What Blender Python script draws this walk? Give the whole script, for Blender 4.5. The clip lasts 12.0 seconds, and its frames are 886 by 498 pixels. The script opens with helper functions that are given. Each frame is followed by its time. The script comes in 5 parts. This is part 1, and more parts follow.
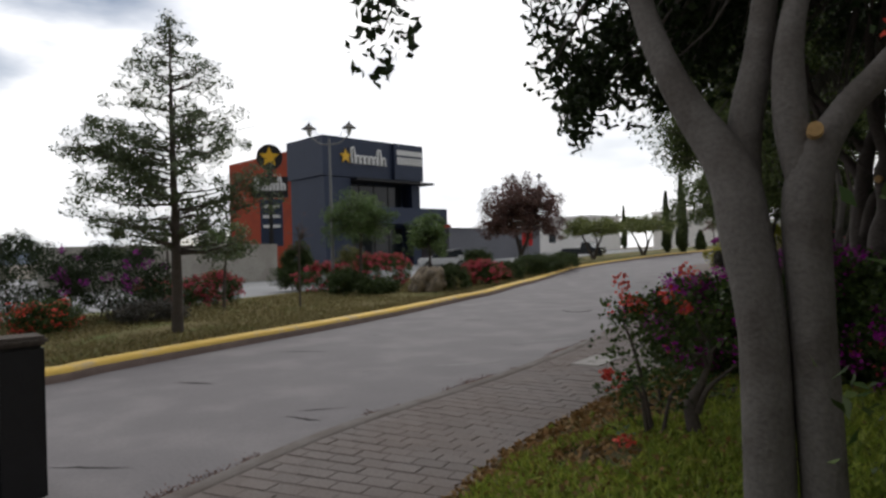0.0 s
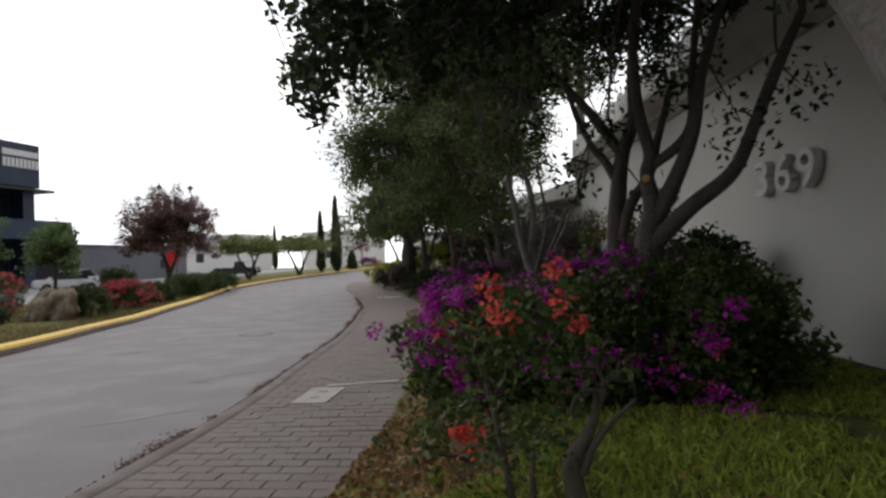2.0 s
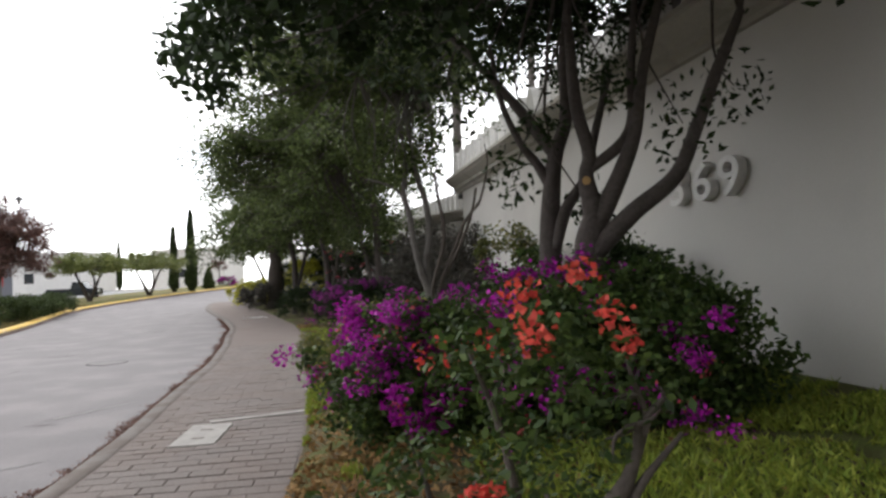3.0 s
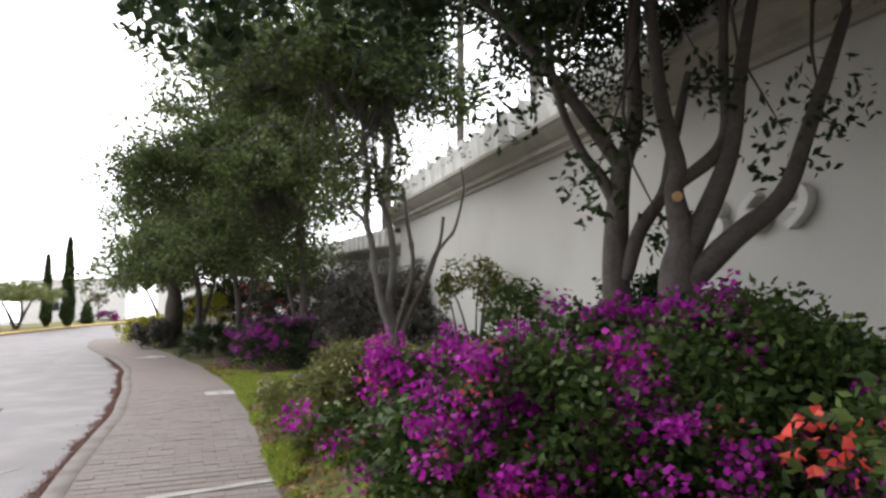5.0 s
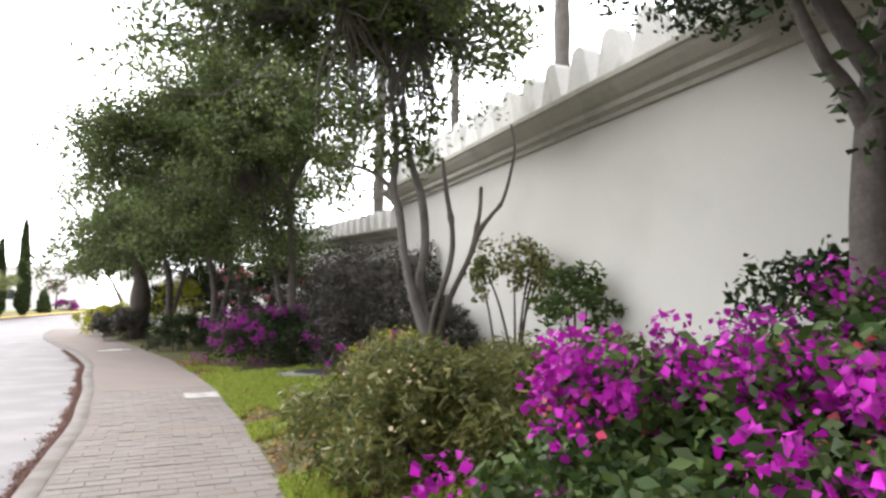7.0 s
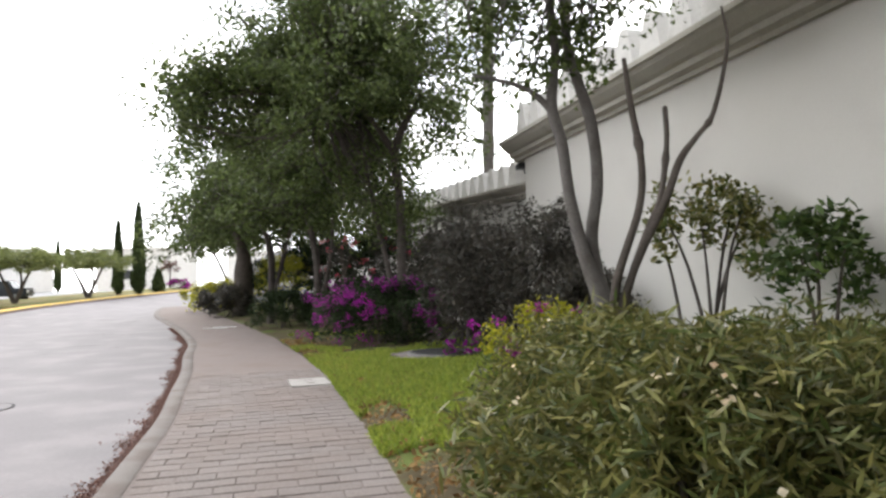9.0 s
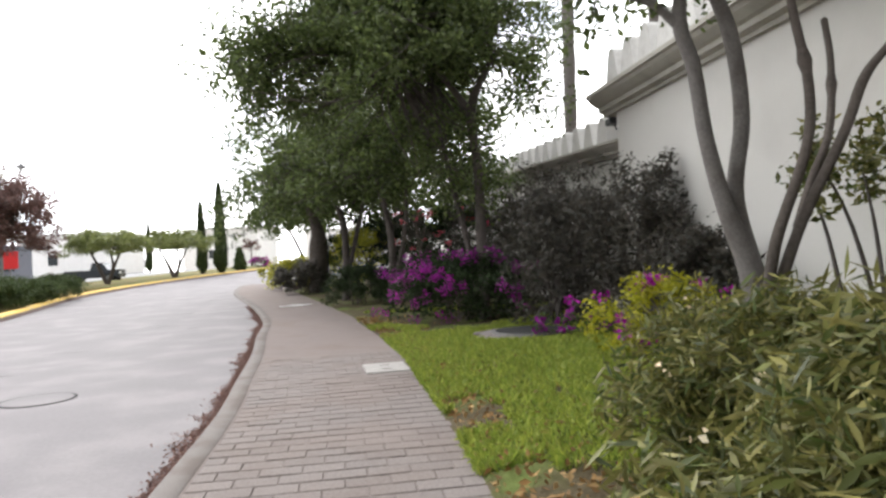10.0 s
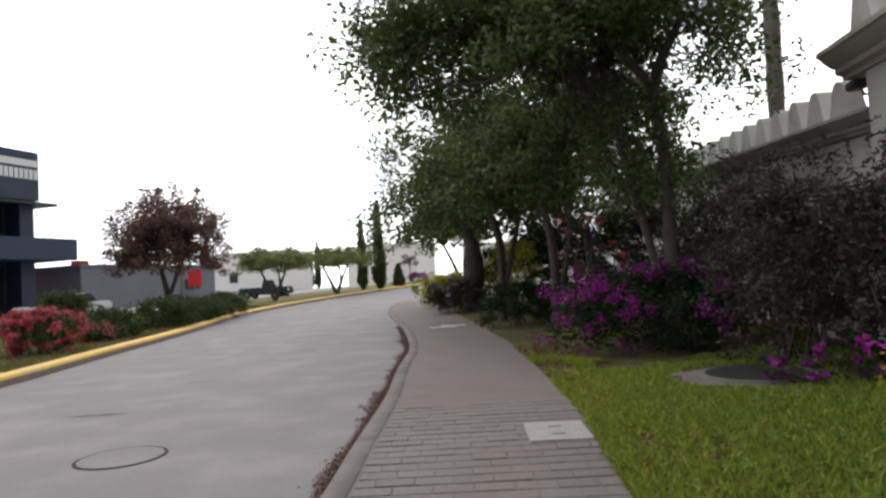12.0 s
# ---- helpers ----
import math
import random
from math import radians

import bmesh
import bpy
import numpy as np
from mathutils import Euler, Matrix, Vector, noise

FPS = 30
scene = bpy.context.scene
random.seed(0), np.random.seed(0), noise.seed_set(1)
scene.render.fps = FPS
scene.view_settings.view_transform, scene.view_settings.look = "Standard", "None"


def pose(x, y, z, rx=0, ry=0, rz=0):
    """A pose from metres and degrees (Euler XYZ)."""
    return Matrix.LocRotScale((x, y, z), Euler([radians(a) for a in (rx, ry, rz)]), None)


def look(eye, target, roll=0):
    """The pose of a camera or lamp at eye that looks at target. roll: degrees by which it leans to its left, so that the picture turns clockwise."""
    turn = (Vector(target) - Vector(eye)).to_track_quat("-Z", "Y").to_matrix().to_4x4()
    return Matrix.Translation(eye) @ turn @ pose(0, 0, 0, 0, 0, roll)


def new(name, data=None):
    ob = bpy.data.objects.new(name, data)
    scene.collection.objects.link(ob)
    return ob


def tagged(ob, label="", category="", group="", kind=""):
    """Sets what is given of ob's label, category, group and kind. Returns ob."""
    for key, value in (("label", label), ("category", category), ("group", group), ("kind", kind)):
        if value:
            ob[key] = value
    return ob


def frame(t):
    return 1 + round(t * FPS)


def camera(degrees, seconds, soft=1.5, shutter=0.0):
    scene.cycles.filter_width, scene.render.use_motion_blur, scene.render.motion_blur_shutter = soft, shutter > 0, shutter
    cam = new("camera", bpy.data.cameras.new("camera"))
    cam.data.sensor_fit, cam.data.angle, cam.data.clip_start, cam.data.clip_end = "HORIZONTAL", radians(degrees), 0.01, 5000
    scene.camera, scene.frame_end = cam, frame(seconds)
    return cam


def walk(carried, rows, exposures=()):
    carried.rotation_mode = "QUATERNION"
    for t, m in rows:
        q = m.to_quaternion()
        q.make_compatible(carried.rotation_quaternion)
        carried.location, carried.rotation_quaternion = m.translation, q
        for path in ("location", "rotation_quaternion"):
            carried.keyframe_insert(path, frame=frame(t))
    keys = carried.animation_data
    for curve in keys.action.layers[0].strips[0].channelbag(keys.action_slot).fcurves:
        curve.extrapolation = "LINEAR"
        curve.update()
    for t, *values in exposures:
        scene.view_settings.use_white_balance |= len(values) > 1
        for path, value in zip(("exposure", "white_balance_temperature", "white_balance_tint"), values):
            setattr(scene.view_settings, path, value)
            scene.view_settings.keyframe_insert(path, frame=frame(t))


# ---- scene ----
cam = camera(67.8, 12.0, soft=2.7)
PATH = [
    (0, (2.895, -0.969, 1.416), (1.427, 0.39, 1.427), -1.7),
    (0.2, (2.706, -0.919, 1.425), (1.254, 0.455, 1.47), -3.4),
    (0.5, (2.45, -0.732, 1.384), (1.023, 0.669, 1.453), -1.8),
    (0.6, (2.369, -0.661, 1.4), (1.017, 0.811, 1.474), -2.1),
    (1, (2.069, -0.542, 1.359), (1.035, 1.169, 1.417), -1.0),
    (1.2, (1.923, -0.478, 1.341), (0.928, 1.252, 1.469), -2.7),
    (1.5, (1.689, -0.349, 1.336), (0.738, 1.404, 1.482), -2.3),
    (2, (1.32, 0.006, 1.31), (0.733, 1.918, 1.351), -1.9),
    (2.5, (1.003, 0.309, 1.294), (0.496, 2.241, 1.388), -1.2),
    (2.8, (0.845, 0.518, 1.281), (0.556, 2.495, 1.369), -3.0),
    (3, (0.701, 0.581, 1.272), (0.526, 2.572, 1.353), -2.4),
    (3.2, (0.596, 0.711, 1.263), (0.401, 2.698, 1.369), -4.3),
    (4.8, (-0.282, 1.517, 1.26), (-0.245, 3.505, 1.479), -1.8),
    (5, (-0.324, 1.69, 1.245), (-0.181, 3.675, 1.444), -0.9),
    (5.5, (-0.475, 2.107, 1.244), (-0.243, 4.089, 1.372), -0.6),
    (6, (-0.667, 2.46, 1.246), (-0.29, 4.415, 1.444), -0.0),
    (6.5, (-0.845, 2.9, 1.237), (-0.636, 4.876, 1.461), -0.6),
    (7, (-1.015, 3.346, 1.212), (-0.777, 5.323, 1.39), -0.3),
    (7.2, (-1.092, 3.542, 1.218), (-0.848, 5.519, 1.4), -1.7),
    (8.8, (-1.436, 5.048, 1.146), (-1.469, 7.037, 1.349), 0.7),
    (9, (-1.473, 5.227, 1.141), (-1.516, 7.224, 1.245), -1.3),
    (9.4, (-1.532, 5.661, 1.155), (-1.659, 7.656, 1.237), -2.1),
    (9.5, (-1.549, 5.775, 1.155), (-1.708, 7.767, 1.236), -2.3),
    (10, (-1.656, 6.194, 1.138), (-1.925, 8.176, 1.167), -2.7),
    (10.5, (-1.743, 6.752, 1.176), (-1.978, 8.738, 1.204), -3.3),
    (11, (-1.859, 7.259, 1.155), (-2.166, 9.235, 1.198), -3.6),
    (11.4, (-1.954, 7.64, 1.155), (-2.433, 9.581, 1.207), -3.8),
    (11.5, (-2.007, 7.689, 1.187), (-2.539, 9.616, 1.243), -3.7),
    (12, (-2.172, 8.125, 1.183), (-2.896, 9.987, 1.279), -3.3),
]
walk(cam, [(t, look(eye, target, roll)) for t, eye, target, roll in PATH], exposures=[(0, -0.85), (1.0, -0.8), (1.5, -0.5), (2.0, -0.5), (2.5, 0.12), (3.0, 0.3), (4.8, 0.55), (5.0, 0.75), (5.5, 1.35), (6.0, 1.7), (6.5, 1.75), (7.0, 1.34), (8.8, 0.9), (9.5, 1.02), (10.5, 0.82), (11.0, 0.9), (11.5, 0.85), (12.0, -0.05)])

# ---- light ----
world = bpy.data.worlds.new("overcast_sky")
scene.world = world
world.use_nodes = True
wn, wl = world.node_tree.nodes, world.node_tree.links
wn.clear()
w_out = wn.new("ShaderNodeOutputWorld")
w_sky = wn.new("ShaderNodeTexSky")
w_sky.sky_type, w_sky.sun_disc = "NISHITA", False
w_sky.sun_elevation, w_sky.sun_rotation = radians(38), radians(-42)
w_bg = wn.new("ShaderNodeBackground")
w_bg.inputs["Strength"].default_value = 0.12
w_cl = wn.new("ShaderNodeBackground")
w_tc = wn.new("ShaderNodeTexCoord")
w_mp = wn.new("ShaderNodeMapping")
w_mp.inputs["Scale"].default_value = (1.0, 1.0, 3.2)
w_no = wn.new("ShaderNodeTexNoise")
w_no.inputs["Scale"].default_value, w_no.inputs["Detail"].default_value = 2.6, 7.0
w_r1 = wn.new("ShaderNodeValToRGB")
w_r1.color_ramp.elements[0].position, w_r1.color_ramp.elements[1].position = 0.26, 0.42
w_r2 = wn.new("ShaderNodeValToRGB")
w_r2.color_ramp.elements[0].position, w_r2.color_ramp.elements[1].position = 0.35, 0.62
w_r2.color_ramp.elements[0].color, w_r2.color_ramp.elements[1].color = (0.76, 0.78, 0.83, 1), (1.0, 1.0, 1.0, 1)
w_dot = wn.new("ShaderNodeVectorMath")
w_dot.operation = "DOT_PRODUCT"
w_dot.inputs[1].default_value = (-0.55, 0.62, 0.56)
w_glow = wn.new("ShaderNodeMapRange")
w_glow.interpolation_type = "SMOOTHSTEP"
w_glow.inputs["From Min"].default_value, w_glow.inputs["From Max"].default_value = -0.9, 1.0
w_glow.inputs["To Min"].default_value, w_glow.inputs["To Max"].default_value = 0.05, 2.4
wl.new(w_tc.outputs["Generated"], w_dot.inputs[0])
wl.new(w_dot.outputs["Value"], w_glow.inputs["Value"])
wl.new(w_glow.outputs["Result"], w_cl.inputs["Strength"])
w_mix = wn.new("ShaderNodeMixShader")
wl.new(w_tc.outputs["Generated"], w_mp.inputs["Vector"])
wl.new(w_mp.outputs["Vector"], w_no.inputs["Vector"])
wl.new(w_no.outputs["Fac"], w_r1.inputs["Fac"])
wl.new(w_no.outputs["Fac"], w_r2.inputs["Fac"])
wl.new(w_r2.outputs["Color"], w_cl.inputs["Color"])
wl.new(w_sky.outputs["Color"], w_bg.inputs["Color"])
wl.new(w_r1.outputs["Color"], w_mix.inputs["Fac"])
wl.new(w_bg.outputs["Background"], w_mix.inputs[1])
wl.new(w_cl.outputs["Background"], w_mix.inputs[2])
wl.new(w_mix.outputs["Shader"], w_out.inputs["Surface"])
sun = new("sun", bpy.data.lights.new("sun", "SUN"))
sun.data.energy, sun.data.angle, sun.data.color = 0.9, radians(14), (1.0, 0.97, 0.92)
sun.matrix_world = look((-33, 37, 38), (0, 0, 0))


# ---- materials ----
def material(name, base, rough=0.8, spec=0.3, metal=0.0, var=0.18, scale=6.0, fine=60.0, bump=0.25, bump_d=0.01, second=None, second_at=0.55, island=0.0, obj=0.0):
    """Two scales of noise over a base colour, with relief; second: colour of stains; island, obj: spread of brightness from piece to piece."""
    m = bpy.data.materials.new(name)
    m.use_nodes = True
    n, l = m.node_tree.nodes, m.node_tree.links
    b = n["Principled BSDF"]
    b.inputs["Roughness"].default_value, b.inputs["Metallic"].default_value = rough, metal
    b.inputs["Specular IOR Level"].default_value = spec
    tc = n.new("ShaderNodeNewGeometry")
    n1, n2 = n.new("ShaderNodeTexNoise"), n.new("ShaderNodeTexNoise")
    n1.inputs["Scale"].default_value, n1.inputs["Detail"].default_value = scale, 6
    n2.inputs["Scale"].default_value, n2.inputs["Detail"].default_value = fine, 4
    for q in (n1, n2):
        l.new(tc.outputs["Position"], q.inputs["Vector"])
    col = n.new("ShaderNodeRGB")
    col.outputs[0].default_value = (*base, 1)
    out = col.outputs[0]
    if second:
        ramp = n.new("ShaderNodeValToRGB")
        ramp.color_ramp.elements[0].position, ramp.color_ramp.elements[1].position = second_at - 0.08, second_at + 0.08
        l.new(n1.outputs["Fac"], ramp.inputs["Fac"])
        mx = n.new("ShaderNodeMix")
        mx.data_type = "RGBA"
        l.new(ramp.outputs["Color"], mx.inputs["Factor"])
        l.new(out, mx.inputs["A"])
        mx.inputs["B"].default_value = (*second, 1)
        out = mx.outputs["Result"]
    add = n.new("ShaderNodeMath")
    add.operation = "ADD"
    l.new(n1.outputs["Fac"], add.inputs[0])
    l.new(n2.outputs["Fac"], add.inputs[1])
    val = n.new("ShaderNodeMapRange")
    val.inputs["From Min"].default_value, val.inputs["From Max"].default_value = 0.6, 1.4
    val.inputs["To Min"].default_value, val.inputs["To Max"].default_value = 1 - var, 1 + var
    l.new(add.outputs[0], val.inputs["Value"])
    fac = val.outputs["Result"]
    for spread, node, socket in ((island, "ShaderNodeNewGeometry", "Random Per Island"), (obj, "ShaderNodeObjectInfo", "Random")):
        if spread:
            g = n.new(node)
            mr = n.new("ShaderNodeMapRange")
            mr.inputs["To Min"].default_value, mr.inputs["To Max"].default_value = 1 - spread, 1 + spread
            l.new(g.outputs[socket], mr.inputs["Value"])
            mu = n.new("ShaderNodeMath")
            mu.operation = "MULTIPLY"
            l.new(fac, mu.inputs[0])
            l.new(mr.outputs["Result"], mu.inputs[1])
            fac = mu.outputs[0]
    hsv = n.new("ShaderNodeHueSaturation")
    l.new(out, hsv.inputs["Color"])
    l.new(fac, hsv.inputs["Value"])
    l.new(hsv.outputs["Color"], b.inputs["Base Color"])
    if bump:
        bp = n.new("ShaderNodeBump")
        bp.inputs["Strength"].default_value, bp.inputs["Distance"].default_value = bump, bump_d
        l.new(add.outputs[0], bp.inputs["Height"])
        l.new(bp.outputs["Normal"], b.inputs["Normal"])
    return m


def leaf_material(name, base, other, spread=0.35, through_light=0.3, rough=0.45):
    """Leaves: hue from leaf to leaf between two colours, gloss, and light that passes through."""
    m = bpy.data.materials.new(name)
    m.use_nodes = True
    n, l = m.node_tree.nodes, m.node_tree.links
    b = n["Principled BSDF"]
    b.inputs["Roughness"].default_value, b.inputs["Specular IOR Level"].default_value = rough, 0.3
    g = n.new("ShaderNodeNewGeometry")
    mx = n.new("ShaderNodeMix")
    mx.data_type = "RGBA"
    mx.inputs["A"].default_value, mx.inputs["B"].default_value = (*base, 1), (*other, 1)
    l.new(g.outputs["Random Per Island"], mx.inputs["Factor"])
    wn_ = n.new("ShaderNodeTexWhiteNoise")
    wn_.noise_dimensions = "1D"
    l.new(g.outputs["Random Per Island"], wn_.inputs["W"])
    mr = n.new("ShaderNodeMapRange")
    mr.inputs["To Min"].default_value, mr.inputs["To Max"].default_value = 1 - spread, 1 + spread
    l.new(wn_.outputs["Value"], mr.inputs["Value"])
    hsv = n.new("ShaderNodeHueSaturation")
    l.new(mx.outputs["Result"], hsv.inputs["Color"])
    l.new(mr.outputs["Result"], hsv.inputs["Value"])
    l.new(hsv.outputs["Color"], b.inputs["Base Color"])
    tr = n.new("ShaderNodeBsdfTranslucent")
    l.new(hsv.outputs["Color"], tr.inputs["Color"])
    ms = n.new("ShaderNodeMixShader")
    ms.inputs["Fac"].default_value = through_light
    l.new(b.outputs["BSDF"], ms.inputs[1])
    l.new(tr.outputs["BSDF"], ms.inputs[2])
    l.new(ms.outputs["Shader"], n["Material Output"].inputs["Surface"])
    return m


M_ASPHALT = material("worn_grey_road", (0.176, 0.163, 0.168), 0.85, 0.3, var=0.13, scale=1.2, fine=30, bump=0.4, bump_d=0.008, second=(0.198, 0.183, 0.186), second_at=0.56)
M_ROADLINE = material("road_crack", (0.05, 0.045, 0.045), 0.95, 0.1, var=0.3)
M_PATCH = material("pale_road_patch", (0.245, 0.235, 0.235), 0.9, 0.2, var=0.15, scale=3, fine=50)
M_KERB = material("kerb_concrete", (0.175, 0.157, 0.147), 0.9, 0.2, var=0.2, scale=2.5, fine=70, second=(0.125, 0.105, 0.095), second_at=0.52)
M_BED = material("mortar_bed", (0.165, 0.14, 0.13), 0.95, 0.1, var=0.25, scale=3, fine=80)
M_PAVER = material("brick_paver", (0.188, 0.164, 0.154), 0.88, 0.2, var=0.32, scale=1.1, fine=55, bump=0.45, bump_d=0.008, second=(0.155, 0.13, 0.119), second_at=0.5, island=0.06, obj=0.06)
M_SLAB = material("walk_concrete", (0.178, 0.148, 0.137), 0.9, 0.2, var=0.22, scale=1.3, fine=60, second=(0.15, 0.12, 0.108), second_at=0.55)
M_LID = material("pale_lid_concrete", (0.31, 0.295, 0.28), 0.9, 0.2, var=0.25, scale=7, fine=60)
M_YELLOW = material("yellow_kerb_paint", (0.67, 0.45, 0.10), 0.75, 0.3, var=0.18, scale=3, fine=60, second=(0.46, 0.35, 0.19), second_at=0.6)
M_KERBFACE = material("dark_kerb_face", (0.15, 0.112, 0.098), 0.9, 0.2, var=0.3, scale=4, fine=60)
M_SOIL = material("garden_soil", (0.085, 0.068, 0.04), 0.95, 0.1, var=0.35, scale=2.0, fine=50, bump=0.6, bump_d=0.03, second=(0.085, 0.105, 0.03), second_at=0.55)
M_DRYLAWN = material("dry_lawn", (0.17, 0.14, 0.065), 0.95, 0.1, var=0.3, scale=0.9, fine=40, bump=0.6, bump_d=0.03, second=(0.1, 0.12, 0.04), second_at=0.55)
M_FARGROUND = material("far_ground", (0.24, 0.215, 0.18), 0.95, 0.1, var=0.2, scale=0.05, fine=2)
M_LITTER = leaf_material("dry_leaf_litter", (0.2, 0.1, 0.035), (0.26, 0.17, 0.07), 0.4, 0.1, 0.8)
M_GRIT = leaf_material("reddish_gutter_dirt", (0.15, 0.08, 0.068), (0.24, 0.15, 0.125), 0.4, 0.0, 0.9)
M_GRASS = leaf_material("lawn_blades", (0.14, 0.21, 0.028), (0.32, 0.35, 0.06), 0.4, 0.4, 0.6)
M_VERGE = leaf_material("dry_verge_blades", (0.13, 0.125, 0.045), (0.22, 0.17, 0.08), 0.35, 0.3, 0.7)
M_STUCCO = material("white_stucco", (0.52, 0.505, 0.475), 0.9, 0.2, var=0.06, scale=0.7, fine=90, bump=0.3, bump_d=0.004, second=(0.46, 0.445, 0.42), second_at=0.62)
M_CORNICE = material("grey_cornice_stone", (0.36, 0.34, 0.30), 0.9, 0.2, var=0.15, scale=1.5, fine=50, second=(0.26, 0.25, 0.22), second_at=0.6)
M_MERLON = material("whitewashed_merlon", (0.56, 0.55, 0.53), 0.9, 0.2, var=0.12, scale=3, fine=40, second=(0.42, 0.41, 0.39), second_at=0.6)
M_DIGIT = material("weathered_metal_digit", (0.60, 0.585, 0.56), 0.55, 0.4, var=0.12, scale=8)
M_BARK = material("smooth_grey_bark", (0.15, 0.138, 0.13), 0.9, 0.15, var=0.3, scale=4, fine=60, bump=0.5, bump_d=0.012, second=(0.095, 0.085, 0.078), second_at=0.54)
M_BARKDARK = material("dark_bark", (0.10, 0.085, 0.075), 0.95, 0.1, var=0.3, scale=6, fine=40, bump=0.6, bump_d=0.015)
M_PALMBARK = material("palm_bark", (0.15, 0.135, 0.125), 0.95, 0.1, var=0.3, scale=6, fine=30, bump=0.7, bump_d=0.02)
M_MIDBARK = material("brown_grey_bark", (0.095, 0.082, 0.075), 0.9, 0.2, var=0.3, scale=5, fine=38, bump=0.6, bump_d=0.015, second=(0.06, 0.052, 0.046), second_at=0.56)
M_CUT = material("sawn_wood", (0.42, 0.27, 0.12), 0.8, 0.2, var=0.2, scale=20)
M_FICUS = leaf_material("ficus_leaves", (0.048, 0.072, 0.02), (0.12, 0.15, 0.05), 0.5, 0.45)
# darker copy of the ficus leaves; canopy shade is put into the colour
M_SHADEDLEAF = leaf_material("shade_dark_leaves", (0.013, 0.025, 0.008), (0.03, 0.05, 0.014), 0.45, 0.2, 0.68)
M_LEAF = leaf_material("shrub_leaves", (0.024, 0.05, 0.012), (0.08, 0.115, 0.028), 0.5, 0.3, 0.6)
M_OLEANDER = leaf_material("narrow_olive_leaves", (0.05, 0.075, 0.018), (0.2, 0.18, 0.058), 0.5, 0.3)
M_DARKSHRUB = leaf_material("dusky_shrub_leaves", (0.034, 0.035, 0.028), (0.078, 0.066, 0.053), 0.5, 0.2)
M_YELLOWLEAF = leaf_material("lime_yellow_leaves", (0.27, 0.28, 0.02), (0.42, 0.39, 0.04), 0.4, 0.45)
M_JUNIPER = leaf_material("juniper_leaves", (0.03, 0.052, 0.014), (0.065, 0.09, 0.026), 0.45, 0.25, 0.65)
M_OAK = leaf_material("airy_tree_leaves", (0.065, 0.095, 0.045), (0.12, 0.145, 0.07), 0.35, 0.3)
M_BRIGHTTREE = leaf_material("light_green_leaves", (0.08, 0.135, 0.045), (0.14, 0.20, 0.07), 0.3, 0.35)
M_ACACIA = leaf_material("acacia_leaves", (0.13, 0.16, 0.05), (0.21, 0.23, 0.085), 0.3, 0.35)
M_MAROON = leaf_material("maroon_leaves", (0.12, 0.055, 0.052), (0.17, 0.105, 0.085), 0.4, 0.28)
M_MAGENTA = leaf_material("magenta_bracts", (0.28, 0.005, 0.24), (0.46, 0.02, 0.39), 0.4, 0.3, 0.6)
M_PURPLE = leaf_material("purple_bracts", (0.2, 0.01, 0.2), (0.33, 0.025, 0.29), 0.35, 0.3, 0.6)
M_ORANGE = leaf_material("coral_bracts", (0.60, 0.05, 0.045), (0.70, 0.11, 0.075), 0.3, 0.3, 0.6)
M_RED = leaf_material("red_bracts", (0.46, 0.035, 0.10), (0.52, 0.11, 0.11), 0.35, 0.3, 0.6)
M_CREAM = leaf_material("cream_petals", (0.75, 0.68, 0.5), (0.8, 0.6, 0.4), 0.15, 0.3, 0.6)
M_NAVY = material("dark_blue_panel", (0.026, 0.039, 0.078), 0.55, 0.4, var=0.15, scale=0.4, fine=4, bump=0.05)
M_BLACK = material("black_metal", (0.015, 0.015, 0.017), 0.5, 0.4, var=0.2, scale=8)
M_REDWALL = material("red_orange_wall", (0.36, 0.06, 0.025), 0.8, 0.25, var=0.2, scale=0.5, fine=5, second=(0.24, 0.045, 0.025), second_at=0.58)
M_STAR = material("yellow_star", (0.85, 0.50, 0.04), 0.5, 0.4, var=0.05)
M_WHITE = material("white_panel", (0.75, 0.75, 0.75), 0.6, 0.3, var=0.06, scale=2)
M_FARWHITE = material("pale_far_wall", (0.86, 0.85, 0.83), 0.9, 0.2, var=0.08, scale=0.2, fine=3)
M_GREYWALL = material("grey_building", (0.18, 0.185, 0.21), 0.9, 0.2, var=0.12, scale=0.4, fine=5)
M_RETAIN = material("pale_retaining_wall", (0.40, 0.38, 0.34), 0.95, 0.2, var=0.2, scale=0.6, fine=10, second=(0.3, 0.28, 0.25), second_at=0.56)
M_LOT = material("parking_concrete", (0.27, 0.27, 0.275), 0.9, 0.2, var=0.12, scale=0.3, fine=10)
M_ROCK = material("tan_boulder", (0.36, 0.295, 0.225), 0.95, 0.2, var=0.4, scale=4, fine=30, bump=0.9, bump_d=0.08, second=(0.15, 0.125, 0.10), second_at=0.52)
M_GREYMETAL = material("grey_steel", (0.22, 0.225, 0.23), 0.5, 0.5, metal=0.5, var=0.1)
M_CARWHITE = material("white_car_paint", (0.72, 0.73, 0.74), 0.25, 0.5, var=0.02, bump=0)
M_CARDARK = material("dark_car_paint", (0.03, 0.035, 0.045), 0.25, 0.5, var=0.02, bump=0)
M_TYRE = material("tyre_rubber", (0.02, 0.02, 0.02), 0.85, 0.2, var=0.1)
M_REDSIGN = material("red_sign", (0.65, 0.03, 0.03), 0.5, 0.4, var=0.05)
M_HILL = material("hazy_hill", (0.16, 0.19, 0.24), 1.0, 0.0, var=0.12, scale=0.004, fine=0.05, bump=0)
M_IRON = material("cast_iron_lid", (0.16, 0.155, 0.15), 0.7, 0.3, metal=0.2, var=0.2, scale=12)
